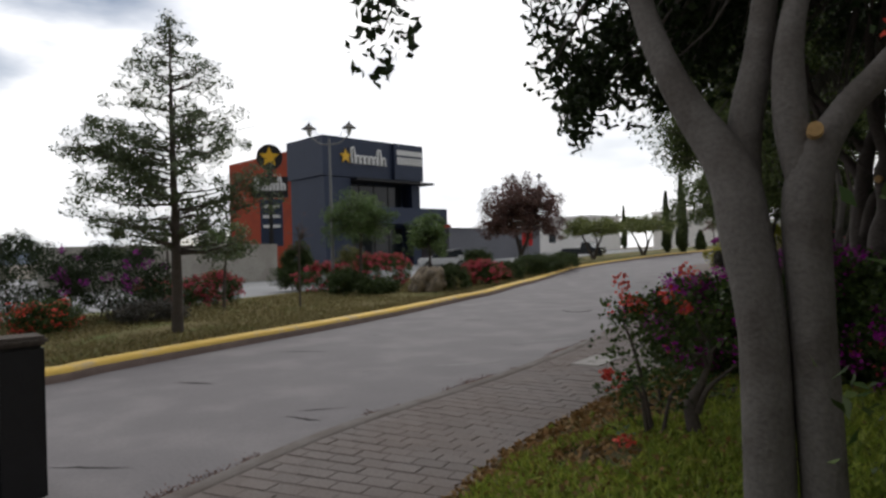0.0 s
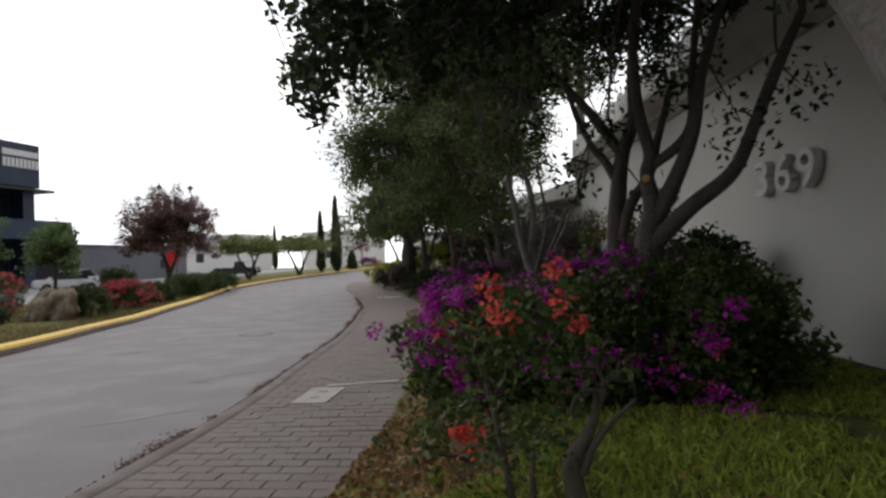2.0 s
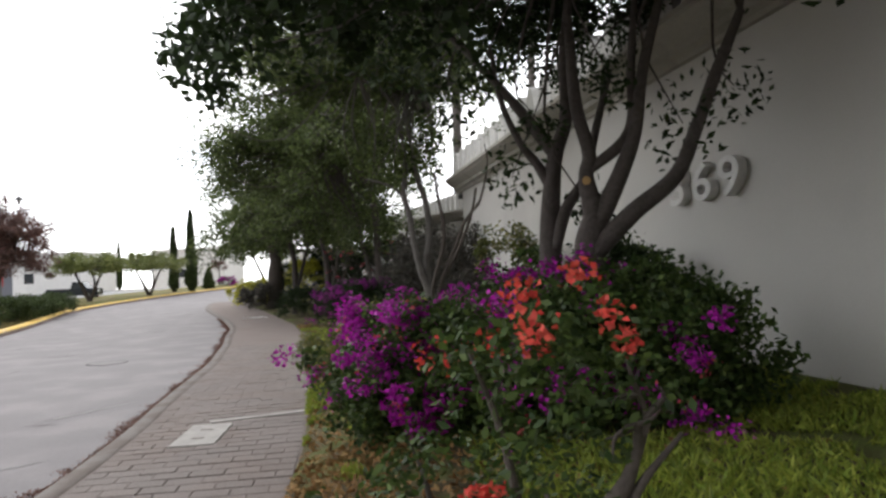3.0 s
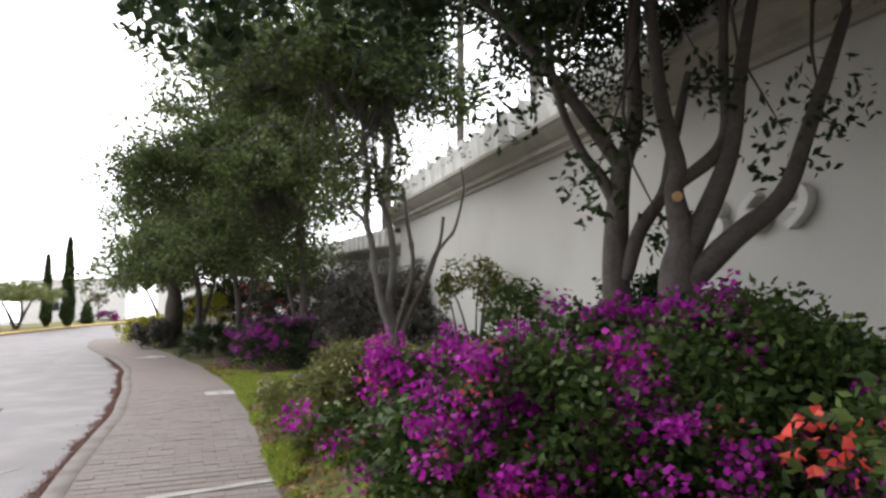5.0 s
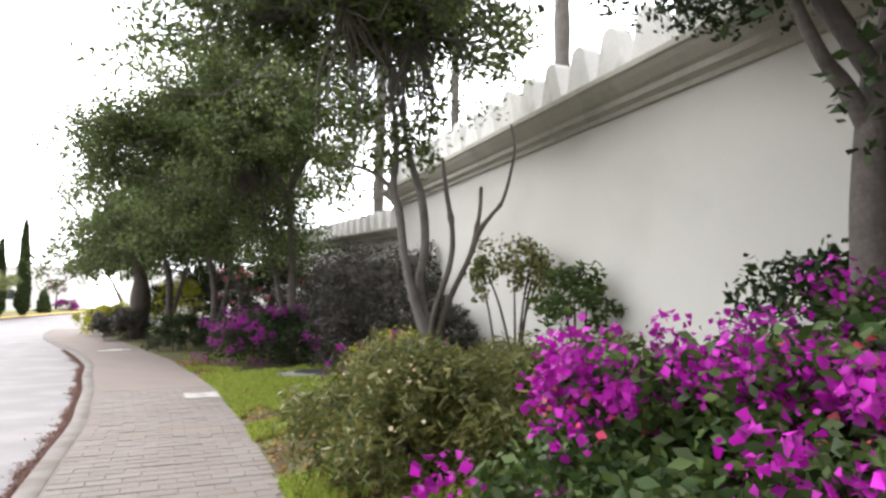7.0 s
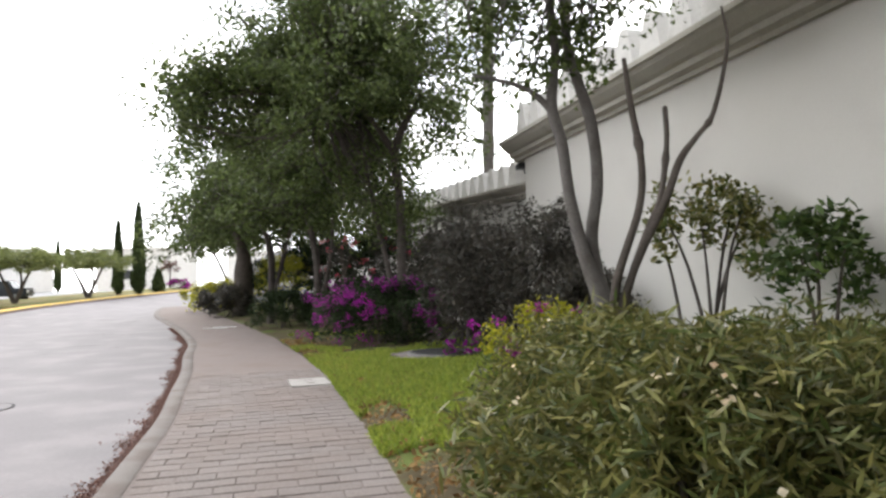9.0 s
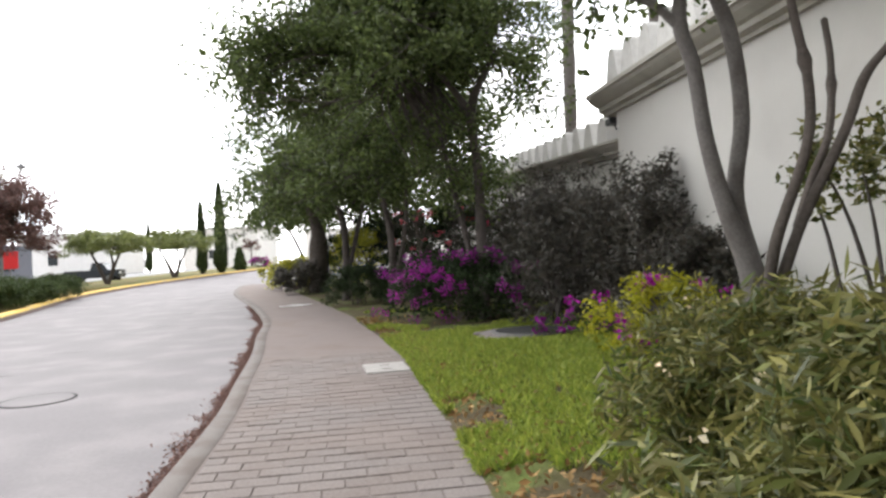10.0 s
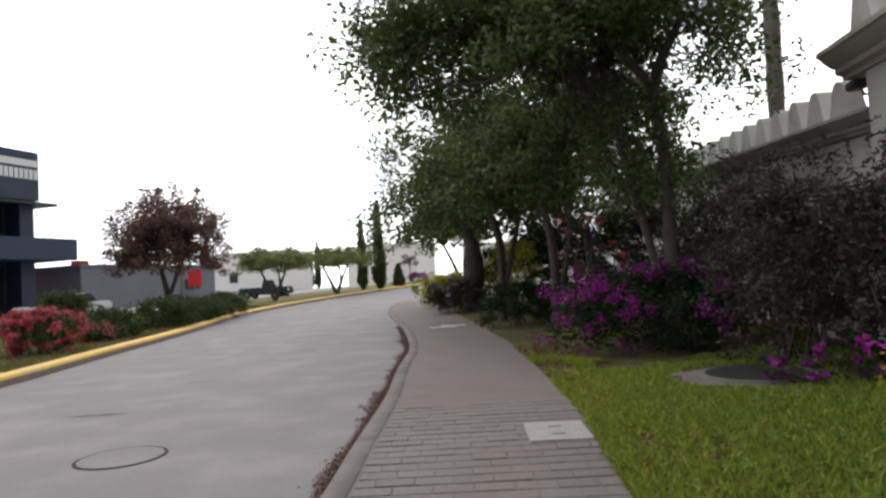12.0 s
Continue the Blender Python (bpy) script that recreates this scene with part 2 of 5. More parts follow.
M_GLASS = bpy.data.materials.new("dark_window_glass")
M_GLASS.use_nodes = True
M_GLASS.node_tree.nodes["Principled BSDF"].inputs["Base Color"].default_value = (0.02, 0.025, 0.03, 1)
M_GLASS.node_tree.nodes["Principled BSDF"].inputs["Roughness"].default_value = 0.06


# ---- tools ----
def thing(name, at, label, category, group="", kind=""):
    ob = new(name)
    ob.location = at
    ob.empty_display_size = 0.2
    return tagged(ob, label, category, group, kind)


def link_mesh(name, me, mat, parent=None, label="", smooth=False):
    me.materials.append(mat)
    if smooth:
        me.shade_smooth()
    ob = new(name, me)
    if parent:
        ob.parent = parent
        base = Vector(parent.location)
        if parent.parent:
            base = base + Vector(parent.parent.location)
        ob.location = -base
    if label:
        ob["label"] = label
    return ob


def part(name, bm, mat, parent=None, label="", smooth=False):
    """One bmesh, in world coordinates, as one mesh object under a thing or a part."""
    me = bpy.data.meshes.new(name)
    bmesh.ops.recalc_face_normals(bm, faces=bm.faces[:])
    bm.to_mesh(me)
    bm.free()
    return link_mesh(name, me, mat, parent, label, smooth)


def arrays(name, verts, faces, mat, parent=None, label="", smooth=False):
    """A mesh object from numpy vertices and equal-sided faces."""
    verts, faces = np.asarray(verts, np.float32), np.asarray(faces, np.int32)
    me = bpy.data.meshes.new(name)
    k = faces.shape[1]
    me.vertices.add(len(verts))
    me.vertices.foreach_set("co", verts.ravel())
    me.loops.add(faces.size)
    me.loops.foreach_set("vertex_index", faces.ravel())
    me.polygons.add(len(faces))
    me.polygons.foreach_set("loop_start", np.arange(0, faces.size, k, dtype=np.int32))
    me.update(calc_edges=True)
    me.validate()
    return link_mesh(name, me, mat, parent, label, smooth)


def box(bm, lo, hi, bevel=0.0, m=None):
    r = bmesh.ops.create_cube(bm, size=1.0)
    vs = r["verts"]
    for v in vs:
        v.co = Vector([lo[i] + (v.co[i] + 0.5) * (hi[i] - lo[i]) for i in range(3)])
    if bevel:
        es = list({e for v in vs for e in v.link_edges})
        vs = list({v for f in bmesh.ops.bevel(bm, geom=es, offset=bevel, segments=2, affect="EDGES")["faces"] for v in f.verts} | {v for v in vs if v.is_valid})
    if m:
        bmesh.ops.transform(bm, matrix=m, verts=vs)
    return vs


def boxpart(name, lo, hi, mat, parent=None, label="", bevel=0.0, m=None):
    bm = bmesh.new()
    box(bm, lo, hi, bevel, m)
    return part(name, bm, mat, parent, label)


def cyl(bm, p, q, r1, r2=None, n=10):
    p, q = Vector(p), Vector(q)
    m = Matrix.Translation((p + q) / 2) @ (q - p).to_track_quat("Z", "Y").to_matrix().to_4x4()
    return bmesh.ops.create_cone(bm, cap_ends=True, segments=n, radius1=r1, radius2=r1 if r2 is None else r2, depth=(q - p).length, matrix=m)["verts"]


def tube_arrays(lines, sides=8):
    """Tapered tubes along many polylines of (points, radii), as vertices and quads."""
    V, F, base = [], [], 0
    for pts, rad in lines:
        pts = np.asarray(pts, float)
        n = len(pts)
        tan = np.gradient(pts, axis=0)
        tan /= np.linalg.norm(tan, axis=1)[:, None] + 1e-9
        ref = np.array([0.31, 0.95, 0.07])
        a = np.cross(tan, ref)
        a /= np.linalg.norm(a, axis=1)[:, None] + 1e-9
        b = np.cross(tan, a)
        k = sides if rad[0] > 0.03 else max(4, sides // 2)
        ang = np.linspace(0, 2 * np.pi, k, endpoint=False)
        ring = a[:, None, :] * np.cos(ang)[None, :, None] + b[:, None, :] * np.sin(ang)[None, :, None]
        V.append((pts[:, None, :] + ring * np.asarray(rad)[:, None, None]).reshape(-1, 3))
        i, j = np.meshgrid(np.arange(n - 1), np.arange(k), indexing="ij")
        q = np.stack([i * k + j, i * k + (j + 1) % k, (i + 1) * k + (j + 1) % k, (i + 1) * k + j], -1).reshape(-1, 4)
        F.append(q + base)
        base += n * k
    return np.concatenate(V), np.concatenate(F)


def smooth_line(pts, n=8):
    """A Catmull-Rom line through control points."""
    p = np.asarray(pts, float)
    if len(p) < 3:
        return p[0] + (p[-1] - p[0]) * np.linspace(0, 1, n)[:, None]
    e = np.vstack([2 * p[0] - p[1], p, 2 * p[-1] - p[-2]])
    out = []
    for i in range(1, len(e) - 2):
        for t in np.linspace(0, 1, n, endpoint=False):
            out.append(0.5 * (2 * e[i] + (e[i + 1] - e[i - 1]) * t + (2 * e[i - 1] - 5 * e[i] + 4 * e[i + 1] - e[i + 2]) * t * t + (3 * e[i] - e[i - 1] - 3 * e[i + 1] + e[i + 2]) * t ** 3))
    out.append(e[-2])
    return np.array(out)


def leaf_arrays(cent, size, rng, aspect=0.5, droop=0.3, up=0.0, fold=0.25, spread=0.35):
    """One folded pointed leaf at every centre, as vertices and triangles."""
    n = len(cent)
    d = rng.normal(size=(n, 3))
    d[:, 2] = d[:, 2] * 0.7 - droop + up
    d /= np.linalg.norm(d, axis=1)[:, None]
    s = rng.normal(size=(n, 3))
    s -= (s * d).sum(1)[:, None] * d
    s /= np.linalg.norm(s, axis=1)[:, None]
    nn = np.cross(d, s)
    L = size * (1 + spread * rng.uniform(-1, 1, n))[:, None]
    w = L * aspect * 0.5
    base = cent - d * L * 0.5
    tip = cent + d * L * 0.5
    V = np.stack([base, cent + s * w + nn * w * fold, tip, cent - s * w + nn * w * fold], 1).reshape(-1, 3)
    k = np.arange(n)[:, None] * 4
    F = np.concatenate([k + np.array([[0, 1, 2]]), k + np.array([[0, 2, 3]])])
    return V, F


def clump_points(cents, radius, count, rng, flat=1.0):
    """Points in soft clouds round clump centres."""
    c = np.repeat(np.asarray(cents), count, axis=0)
    r = rng.normal(size=c.shape)
    r /= np.linalg.norm(r, axis=1)[:, None] + 1e-9
    r *= (rng.uniform(0.05, 1, len(c)) ** 0.5)[:, None] * radius
    r[:, 2] *= flat
    k = np.repeat(rng.uniform(0.6, 1.3, len(cents)), count)[:, None]
    return c + r * k


def rise(y):
    """Height of the ground, which climbs gently beyond twenty metres."""
    d = y - 20.0
    return 0.0 if d < -5 else (0.0245 * (d + 5) ** 2 / 20 if d < 5 else 0.0245 * min(d, 54.0))


def tree(name, label, base, trunks, crown_c, crown_r, leaf, bark, seed, hubs=7, clumps=90, clump_r=0.45, per=90, size=0.09, aspect=0.5, droop=0.3, r0=0.12, shell=0.55, flat=0.75, group="", category="tree", extra=(), extra_r=0.25):
    """A tree: trunks (control points from the base), limbs to hubs in the crown, twigs to clumps of leaves."""
    rng = np.random.default_rng(seed)
    base = np.array(base, float)
    ob = thing(name, tuple(base), label, category, group)
    cc, cr = base + np.array(crown_c), np.array(crown_r)
    lines, tops = [], []
    for tr in trunks:
        ctrl = base + np.array([q[:3] for q in tr], float)
        pts = smooth_line(ctrl, 6)
        rad = np.interp(np.linspace(0, 1, len(pts)), np.linspace(0, 1, len(tr)), [q[3] for q in tr])
        wob = 1 + 0.06 * np.sin(np.linspace(0, 9, len(pts)) + seed)
        lines.append((pts, rad * wob))
        tops += [(pts[k], rad[k]) for k in (len(pts) - 1, max(len(pts) - 4, len(pts) // 2))]
    u = rng.normal(size=(clumps, 3))
    u /= np.linalg.norm(u, axis=1)[:, None]
    u[:, 2] = np.where(u[:, 2] < -0.55, -u[:, 2] * 0.5, u[:, 2])
    rr = shell + (1 - shell) * rng.uniform(0, 1, clumps) ** 0.7
    lump = 1 + 0.18 * np.sin(u[:, 0] * 5 + seed) * np.cos(u[:, 1] * 4 + seed * 2) + 0.1 * rng.normal(size=clumps)
    cl = cc + u * (rr * lump)[:, None] * cr
    hub = cc + (cl[rng.permutation(clumps)[:hubs]] - cc) * 0.45
    if len(extra):
        cl = np.concatenate([cl, base + np.array(extra, float)])
    for h in hub:
        top, r = tops[int(np.argmin([np.linalg.norm(h - t[0]) + rng.uniform(0, 0.4) for t in tops]))]
        mid = top + (h - top) * 0.5 + np.array([0, 0, 0.12 * np.linalg.norm(h - top)]) + rng.normal(size=3) * 0.08 * np.linalg.norm(h - top)
        pts = smooth_line([top, mid, h], 4)
        lines.append((pts, np.linspace(r * 0.75, max(r * 0.3, 0.012), len(pts))))
    for c in cl:
        h = hub[int(np.argmin(np.linalg.norm(hub - c, axis=1)))]
        mid = h + (c - h) * 0.55 + rng.normal(size=3) * 0.12 * np.linalg.norm(c - h)
        pts = smooth_line([h, mid, c], 3)
        lines.append((pts, np.linspace(max(r0 * 0.16, 0.01), 0.004, len(pts))))
    v, f = tube_arrays(lines, 10)
    arrays("trunk", v, f, bark, ob, smooth=True)
    n_in = len(cl) - len(extra)
    pts = clump_points(cl[:n_in], clump_r, per, rng, flat)
    if len(extra):
        pts = np.concatenate([pts, clump_points(cl[n_in:], extra_r, int(per * 0.7), rng, 1.2)])
    v, f = leaf_arrays(pts, size, rng, aspect, droop)
    arrays("crown", v, f, leaf, ob)
    return ob


def shrub(name, label, base, radii, leaf, seed, clumps=60, clump_r=0.2, per=60, size=0.05, aspect=0.5, droop=0.1, flowers=(), z0=0.55, category="shrub", group="", stems=5, bark=None, bottom=-0.75, shell=0.5, up=0.0, ragged=0.14):
    """A shrub: stems, foliage in clumps over an uneven dome, and bract clusters (material, share of clumps, count, size, direction)."""
    rng = np.random.default_rng(seed)
    base = np.array(base, float)
    rad = np.array(radii, float)
    ob = thing(name, tuple(base), label, category, group)
    cc = base + np.array([0, 0, rad[2] * z0])
    u = rng.normal(size=(clumps, 3))
    u /= np.linalg.norm(u, axis=1)[:, None]
    u[:, 2] = np.where(u[:, 2] < bottom, -u[:, 2], u[:, 2])
    lump = 1 + ragged * np.sin(u[:, 0] * 6 + seed) * np.cos(u[:, 1] * 5 + seed) + ragged * 0.55 * rng.normal(size=clumps)
    depth = shell + (1 - shell) * rng.uniform(0, 1, clumps) ** 0.5
    scl = rad * np.array([1, 1, 1 - z0])
    low = rad * np.array([1, 1, z0 * 1.05])
    span = np.where(u[:, 2:] > 0, scl, low)
    cl = cc + u * (lump * depth)[:, None] * span
    cl[:, 2] = np.maximum(cl[:, 2], base[2] + 0.04)
    lines = []
    for k in range(stems):
        c = cl[rng.integers(clumps)]
        foot = base + np.array([*(rng.normal(size=2) * rad[:2] * 0.18), -0.05])
        pts = smooth_line([foot, foot + (c - foot) * 0.5 + np.array([0, 0, rad[2] * 0.15]), c], 4)
        lines.append((pts, np.linspace(0.022, 0.006, len(pts))))
    for ln in lines:
        v, f = tube_arrays([ln], 6)
        arrays("stem", v, f, bark or M_BARKDARK, ob, smooth=True)
    pts = clump_points(cl, clump_r, per, rng, 0.9)
    pts = pts[pts[:, 2] > base[2] + 0.01]
    v, f = leaf_arrays(pts, size, rng, aspect, droop, up)
    arrays("foliage", v, f, leaf, ob)
    for mat, share, count, fsize, toward in flowers:
        patch = np.array([noise.noise((q[0] * 2.1 + seed, q[1] * 2.1, q[2] * 2.1 + fsize * 90)) for q in u])
        w = (u * np.array(toward)).sum(1) + patch * 2.1 + rng.normal(size=clumps) * 0.12
        pick = np.argsort(-w)[: max(1, int(share * clumps))]
        spot = cc + u[pick] * (lump[pick] * 1.05)[:, None] * span[pick]
        spot = spot + rng.normal(size=spot.shape) * 0.05
        spot[:, 2] = np.maximum(spot[:, 2], base[2] + 0.1)
        p = clump_points(spot, clump_r * 0.62, count, rng, 0.8)
        v, f = leaf_arrays(p, fsize, rng, 0.85, 0.0, 0.2, 0.5)
        arrays("blossoms", v, f, mat, ob)
    return ob


def curve_x(pts):
    """x as a smooth function of y through plan points (x, y)."""
    d = smooth_line([(p[0], p[1]) for p in pts], 12)
    return lambda y: float(np.interp(y, d[:, 1], d[:, 0]))


# ---- plan: kerb and walk edges ----
YELLOW = curve_x([(-4.2, -30), (-5.9, -6), (-6.35, 0.4), (-6.8, 1.7), (-7.6, 3.8), (-8.5, 6.4), (-9.75, 9.5), (-11.4, 13), (-12.4, 15.3), (-14.4, 19), (-16.1, 22.6), (-17.6, 25.6), (-18.8, 28), (-20.4, 31.6), (-22.1, 38), (-23.3, 46), (-24.0, 60), (-24.0, 90)])
KERB = curve_x([(0.6, -30), (-0.7, -3), (-1.1, 0), (-1.5, 1.2), (-1.85, 2.3), (-2.3, 4.6), (-2.8, 6.5), (-3.15, 7.6), (-3.68, 9.4), (-4.18, 11.1), (-4.72, 12.6), (-5.4, 14.5), (-6.25, 16.6), (-7.15, 19.0), (-8.6, 22.0), (-9.9, 24.4), (-12.65, 29.3), (-14.4, 33.5), (-14.7, 35.2)])
WALK = curve_x([(9.0, -30), (5.4, -2.4), (2.6, -0.9), (0.9, 0.3), (0.3, 1.2), (-0.1, 2.1), (-0.36, 3.0), (-0.6, 4.2), (-0.88, 5.6), (-1.3, 7.1), (-1.5, 7.8), (-1.83, 9.0), (-2.2, 10.4), (-2.55, 11.6), (-2.86, 12.6), (-3.15, 13.6), (-3.65, 15.0), (-4.25, 16.6), (-5.0, 18.4), (-5.5, 19.7), (-6.25, 21.2), (-7.2, 23.2), (-9.3, 27.2), (-11.5, 31.7), (-12.8, 36)])
U = Vector((0.268, -0.9634, 0))      # along the wall, towards the start of the walk
N = Vector((-0.9634, -0.268, 0))     # out of the wall, towards the road
END = Vector((-0.2, 17.15, 0))       # corner where the high wall meets the low one
ROAD_Z = -0.07


def wall_x(y):
    return END.x + (END.y - y) * 0.2782


def garden_z(x, y):
    """Height of the garden, banked up towards the wall."""
    f = min(max((x - WALK(y)) / max(wall_x(y) - WALK(y), 0.5), 0.0), 1.0)
    bank = 0.42 if y < 7 else max(0.42 - 0.045 * (y - 7), 0.06)
    return rise(y) + bank * (1 - math.exp(-f / 0.28))


def on_wall(s, out=0.0, z=0.0):
    return END + U * s + N * out + Vector((0, 0, z))


def strip(name, left, right, ys, zl, zr, mat, label, nx=2, wave=0.0, seed=0, height=None):
    """A sheet between two plan curves."""
    rng = np.random.default_rng(seed)
    V, F = [], []
    for y in ys:
        for k in range(nx + 1):
            f = k / nx
            x = left(y) + (right(y) - left(y)) * f
            z = (height(x, y) if height else rise(y)) + zl + (zr - zl) * f + (wave * (noise.noise((x * 0.35, y * 0.35, seed))) if 0 < k < nx else 0)
            V.append((x, y, z))
    for i in range(len(ys) - 1):
        for k in range(nx):
            a = i * (nx + 1) + k
            F.append((a, a + 1, a + nx + 2, a + nx + 1))
    return tagged(arrays(name, V, F, mat, smooth=True), label, "ground", kind="structure")


ys_long = list(np.arange(-30, 30, 0.6)) + list(np.arange(30, 91, 1.5))
# the one ground sheet to the horizon
gx = np.concatenate([[-2500, -900, -300, -120], np.arange(-80, 60, 8), [120, 300, 900, 2500]])
gy = np.concatenate([[-2500, -900, -300, -100], np.arange(-60, 110, 6), [200, 500, 1200, 2500]])
GV = [(x, y, rise(y) - 0.22) for y in gy for x in gx]
GF = [(j * len(gx) + i, j * len(gx) + i + 1, (j + 1) * len(gx) + i + 1, (j + 1) * len(gx) + i) for j in range(len(gy) - 1) for i in range(len(gx) - 1)]
tagged(arrays("ground", GV, GF, M_FARGROUND), "dusty pale ground running to the horizon", "ground", kind="structure")
strip("road", lambda y: YELLOW(y) - 0.05, lambda y: KERB(min(y, 35.0)) + (0.0 if y < 35.2 else 9.0), [y for y in ys_long], ROAD_Z, ROAD_Z, M_ASPHALT, "worn grey asphalt road, patched and cracked", 6)
strip("lawn_median", lambda y: YELLOW(y) - 9.0 - 0.06 * max(0, 20 - y), lambda y: YELLOW(y) - 0.42, [y for y in ys_long if y < 80], 0.0, 0.06, M_DRYLAWN, "dry brown-green grass verge with planting", 8, 0.12, 3)
strip("garden_soil", lambda y: WALK(y) - 0.03, lambda y: max(WALK(y) + 0.5, wall_x(y) + 0.1), [y for y in np.arange(-14, 37, 0.4)], -0.015, 0.0, M_SOIL, "shaded garden soil with patchy grass", 14, 0.06, 5, garden_z)
strip("pavement", lambda y: KERB(y) + 0.14, lambda y: WALK(y), [y for y in np.arange(-30, 35.2, 0.35)], -0.007, -0.007, M_BED, "grey walk paved with worn brick pavers", 3)
strip("parking_lot", lambda y: -75.0, lambda y: YELLOW(y) - 8.8 - 0.06 * max(0, 20 - y), [y for y in ys_long if y < 70], -0.06, -0.06, M_LOT, "pale concrete parking lot", 4)


def ribbon(name, xf, ys, profile, mat, label, parent=None, joint=0.0):
    """A kerb swept along a plan curve; profile: points of (offset across, height)."""
    V, F = [], []
    k = len(profile)
    for y in ys:
        for o, z in profile:
            V.append((xf(y) + o, y, rise(y) + z))
    for i in range(len(ys) - 1):
        for j in range(k - 1):
            a = i * k + j
            F.append((a, a + 1, a + k + 1, a + k))
    ob = arrays(name, V, F, mat, parent)
    if not parent:
        tagged(ob, label, "kerb", kind="structure")
    return ob


ys_k = list(np.arange(-30, 30, 0.4)) + list(np.arange(30, 80, 1.0))
ykerb = ribbon("kerb_yellow", YELLOW, ys_k, [(-0.46, 0.03), (-0.43, 0.085), (-0.08, 0.10), (-0.02, 0.075), (-0.01, 0.03)], M_YELLOW, "yellow painted concrete kerb, paint worn")
# upright kerb face, darker and browner than the painted top
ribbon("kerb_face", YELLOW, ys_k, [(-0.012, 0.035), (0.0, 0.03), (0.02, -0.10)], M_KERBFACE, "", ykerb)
ribbon("kerb", KERB, [y for y in np.arange(-30, 34.8, 0.3)], [(-0.015, -0.12), (-0.004, -0.012), (0.012, -0.001), (0.155, 0.0), (0.165, -0.008), (0.17, -0.04)], M_KERB, "low grey concrete kerb stained at its foot")

# ---- garden wall ----
def wall_run(name, s0, s1, z_bottom, z0, z1, thick, out, label):
    """A stuccoed wall from s0 to s1 whose top runs from z0 to z1."""
    bm = bmesh.new()
    for s, z in ((s0, z0), (s1, z1)):
        for o in (out, out - thick):
            for h in (z_bottom, z):
                bm.verts.new(on_wall(s, o, h))
    bm.verts.ensure_lookup_table()
    v = bm.verts
    for q in ((0, 1, 5, 4), (2, 6, 7, 3), (1, 3, 7, 5), (0, 4, 6, 2), (0, 2, 3, 1), (4, 5, 7, 6)):
        bm.faces.new([v[i] for i in q])
    return tagged(part(name, bm, M_STUCCO), label, "wall", kind="structure")


def cornice(parent, s0, s1, z0, z1, out, steps, end_cap):
    """A moulded cornice: steps of (reach, drop from the top)."""
    V, F = [], []
    k = len(steps)
    for s, z in ((s0, z0), (s1, z1)):
        for o, d in steps:
            V.append(on_wall(s, out + o, z - d))
    for j in range(k - 1):
        F.append((j, j + 1, k + j + 1, k + j))
    bm = bmesh.new()
    vs = [bm.verts.new(p) for p in V]
    for q in F:
        bm.faces.new([vs[i] for i in q])
    bm.faces.new(vs[:k])
    bm.faces.new(vs[k:][::-1])
    bm.faces.new([vs[0], vs[k - 1], vs[2 * k - 1], vs[k]])
    return part("cornice", bm, M_CORNICE, parent)


CORN = [(-0.5, 0.0), (0.36, 0.0), (0.36, 0.05), (0.32, 0.06), (0.29, 0.10), (0.20, 0.16), (0.15, 0.18), (0.15, 0.235), (0.07, 0.26), (0.06, 0.30), (-0.5, 0.30)]
HIGH0, HIGH_SLOPE = 3.73, -0.012
LOW0, LOW_SLOPE = 2.95, -0.062
wall_hi = wall_run("wall_high", 0.0, 26.0, -0.3, HIGH0 - 0.28, HIGH0 - 0.28 + HIGH_SLOPE * 26, 0.4, 0.0, "tall white stuccoed garden wall under a grey cornice")
cornice(wall_hi, -0.4, 26.0, HIGH0, HIGH0 + HIGH_SLOPE * 26, 0.0, [(o, d * 1.2) for o, d in CORN], True)
wall_lo = wall_run("wall_low", -24.0, -0.002, -0.3, LOW0 - 0.28 + LOW_SLOPE * -24, LOW0 - 0.28, 0.3, -0.26, "lower white stuccoed garden wall under a grey cornice")
cornice(wall_lo, -24.0, -0.004, LOW0 + LOW_SLOPE * -24, LOW0, -0.26, [(o * 0.8, d * 0.85) for o, d in CORN], True)


def merlon_mesh(w, h, t):
    """A tapered merlon with a rounded head."""
    bm = bmesh.new()
    prof = [(-w / 2, 0), (-w * 0.24, h * 0.86), (-w * 0.17, h * 0.96), (-w * 0.06, h), (w * 0.06, h), (w * 0.17, h * 0.96), (w * 0.24, h * 0.86), (w / 2, 0)]
    a = [bm.verts.new((x, -t / 2, z)) for x, z in prof]
    b = [bm.verts.new((x, t / 2, z)) for x, z in prof]
    bm.faces.new(a)
    bm.faces.new(b[::-1])
    for i in range(len(prof)):
        j = (i + 1) % len(prof)
        bm.faces.new((a[i], b[i], b[j], a[j]))
    bmesh.ops.recalc_face_normals(bm, faces=bm.faces[:])
    me = bpy.data.meshes.new("merlon")
    bm.to_mesh(me)
    bm.free()
    me.materials.append(M_MERLON)
    return me


me_hi, me_lo = merlon_mesh(0.5, 0.56, 0.22), merlon_mesh(0.52, 0.46, 0.22)
turn = math.atan2(U.y, U.x)
rm = random.Random(4)
for me, wall_ob, s0, s1, step, z0, slope, out in ((me_hi, wall_hi, 0.42, 24.0, 0.585, HIGH0, HIGH_SLOPE, 0.12), (me_lo, wall_lo, -20.0, -0.2, 0.665, LOW0, LOW_SLOPE, -0.12)):
    s = s0
    while s < s1:
        ob = new("merlon", me)
        ob.parent = wall_ob
        ob.location = on_wall(s, out, z0 + slope * s - 0.01)
        ob.rotation_euler = (0, rm.uniform(-0.015, 0.015), turn)
        s += step


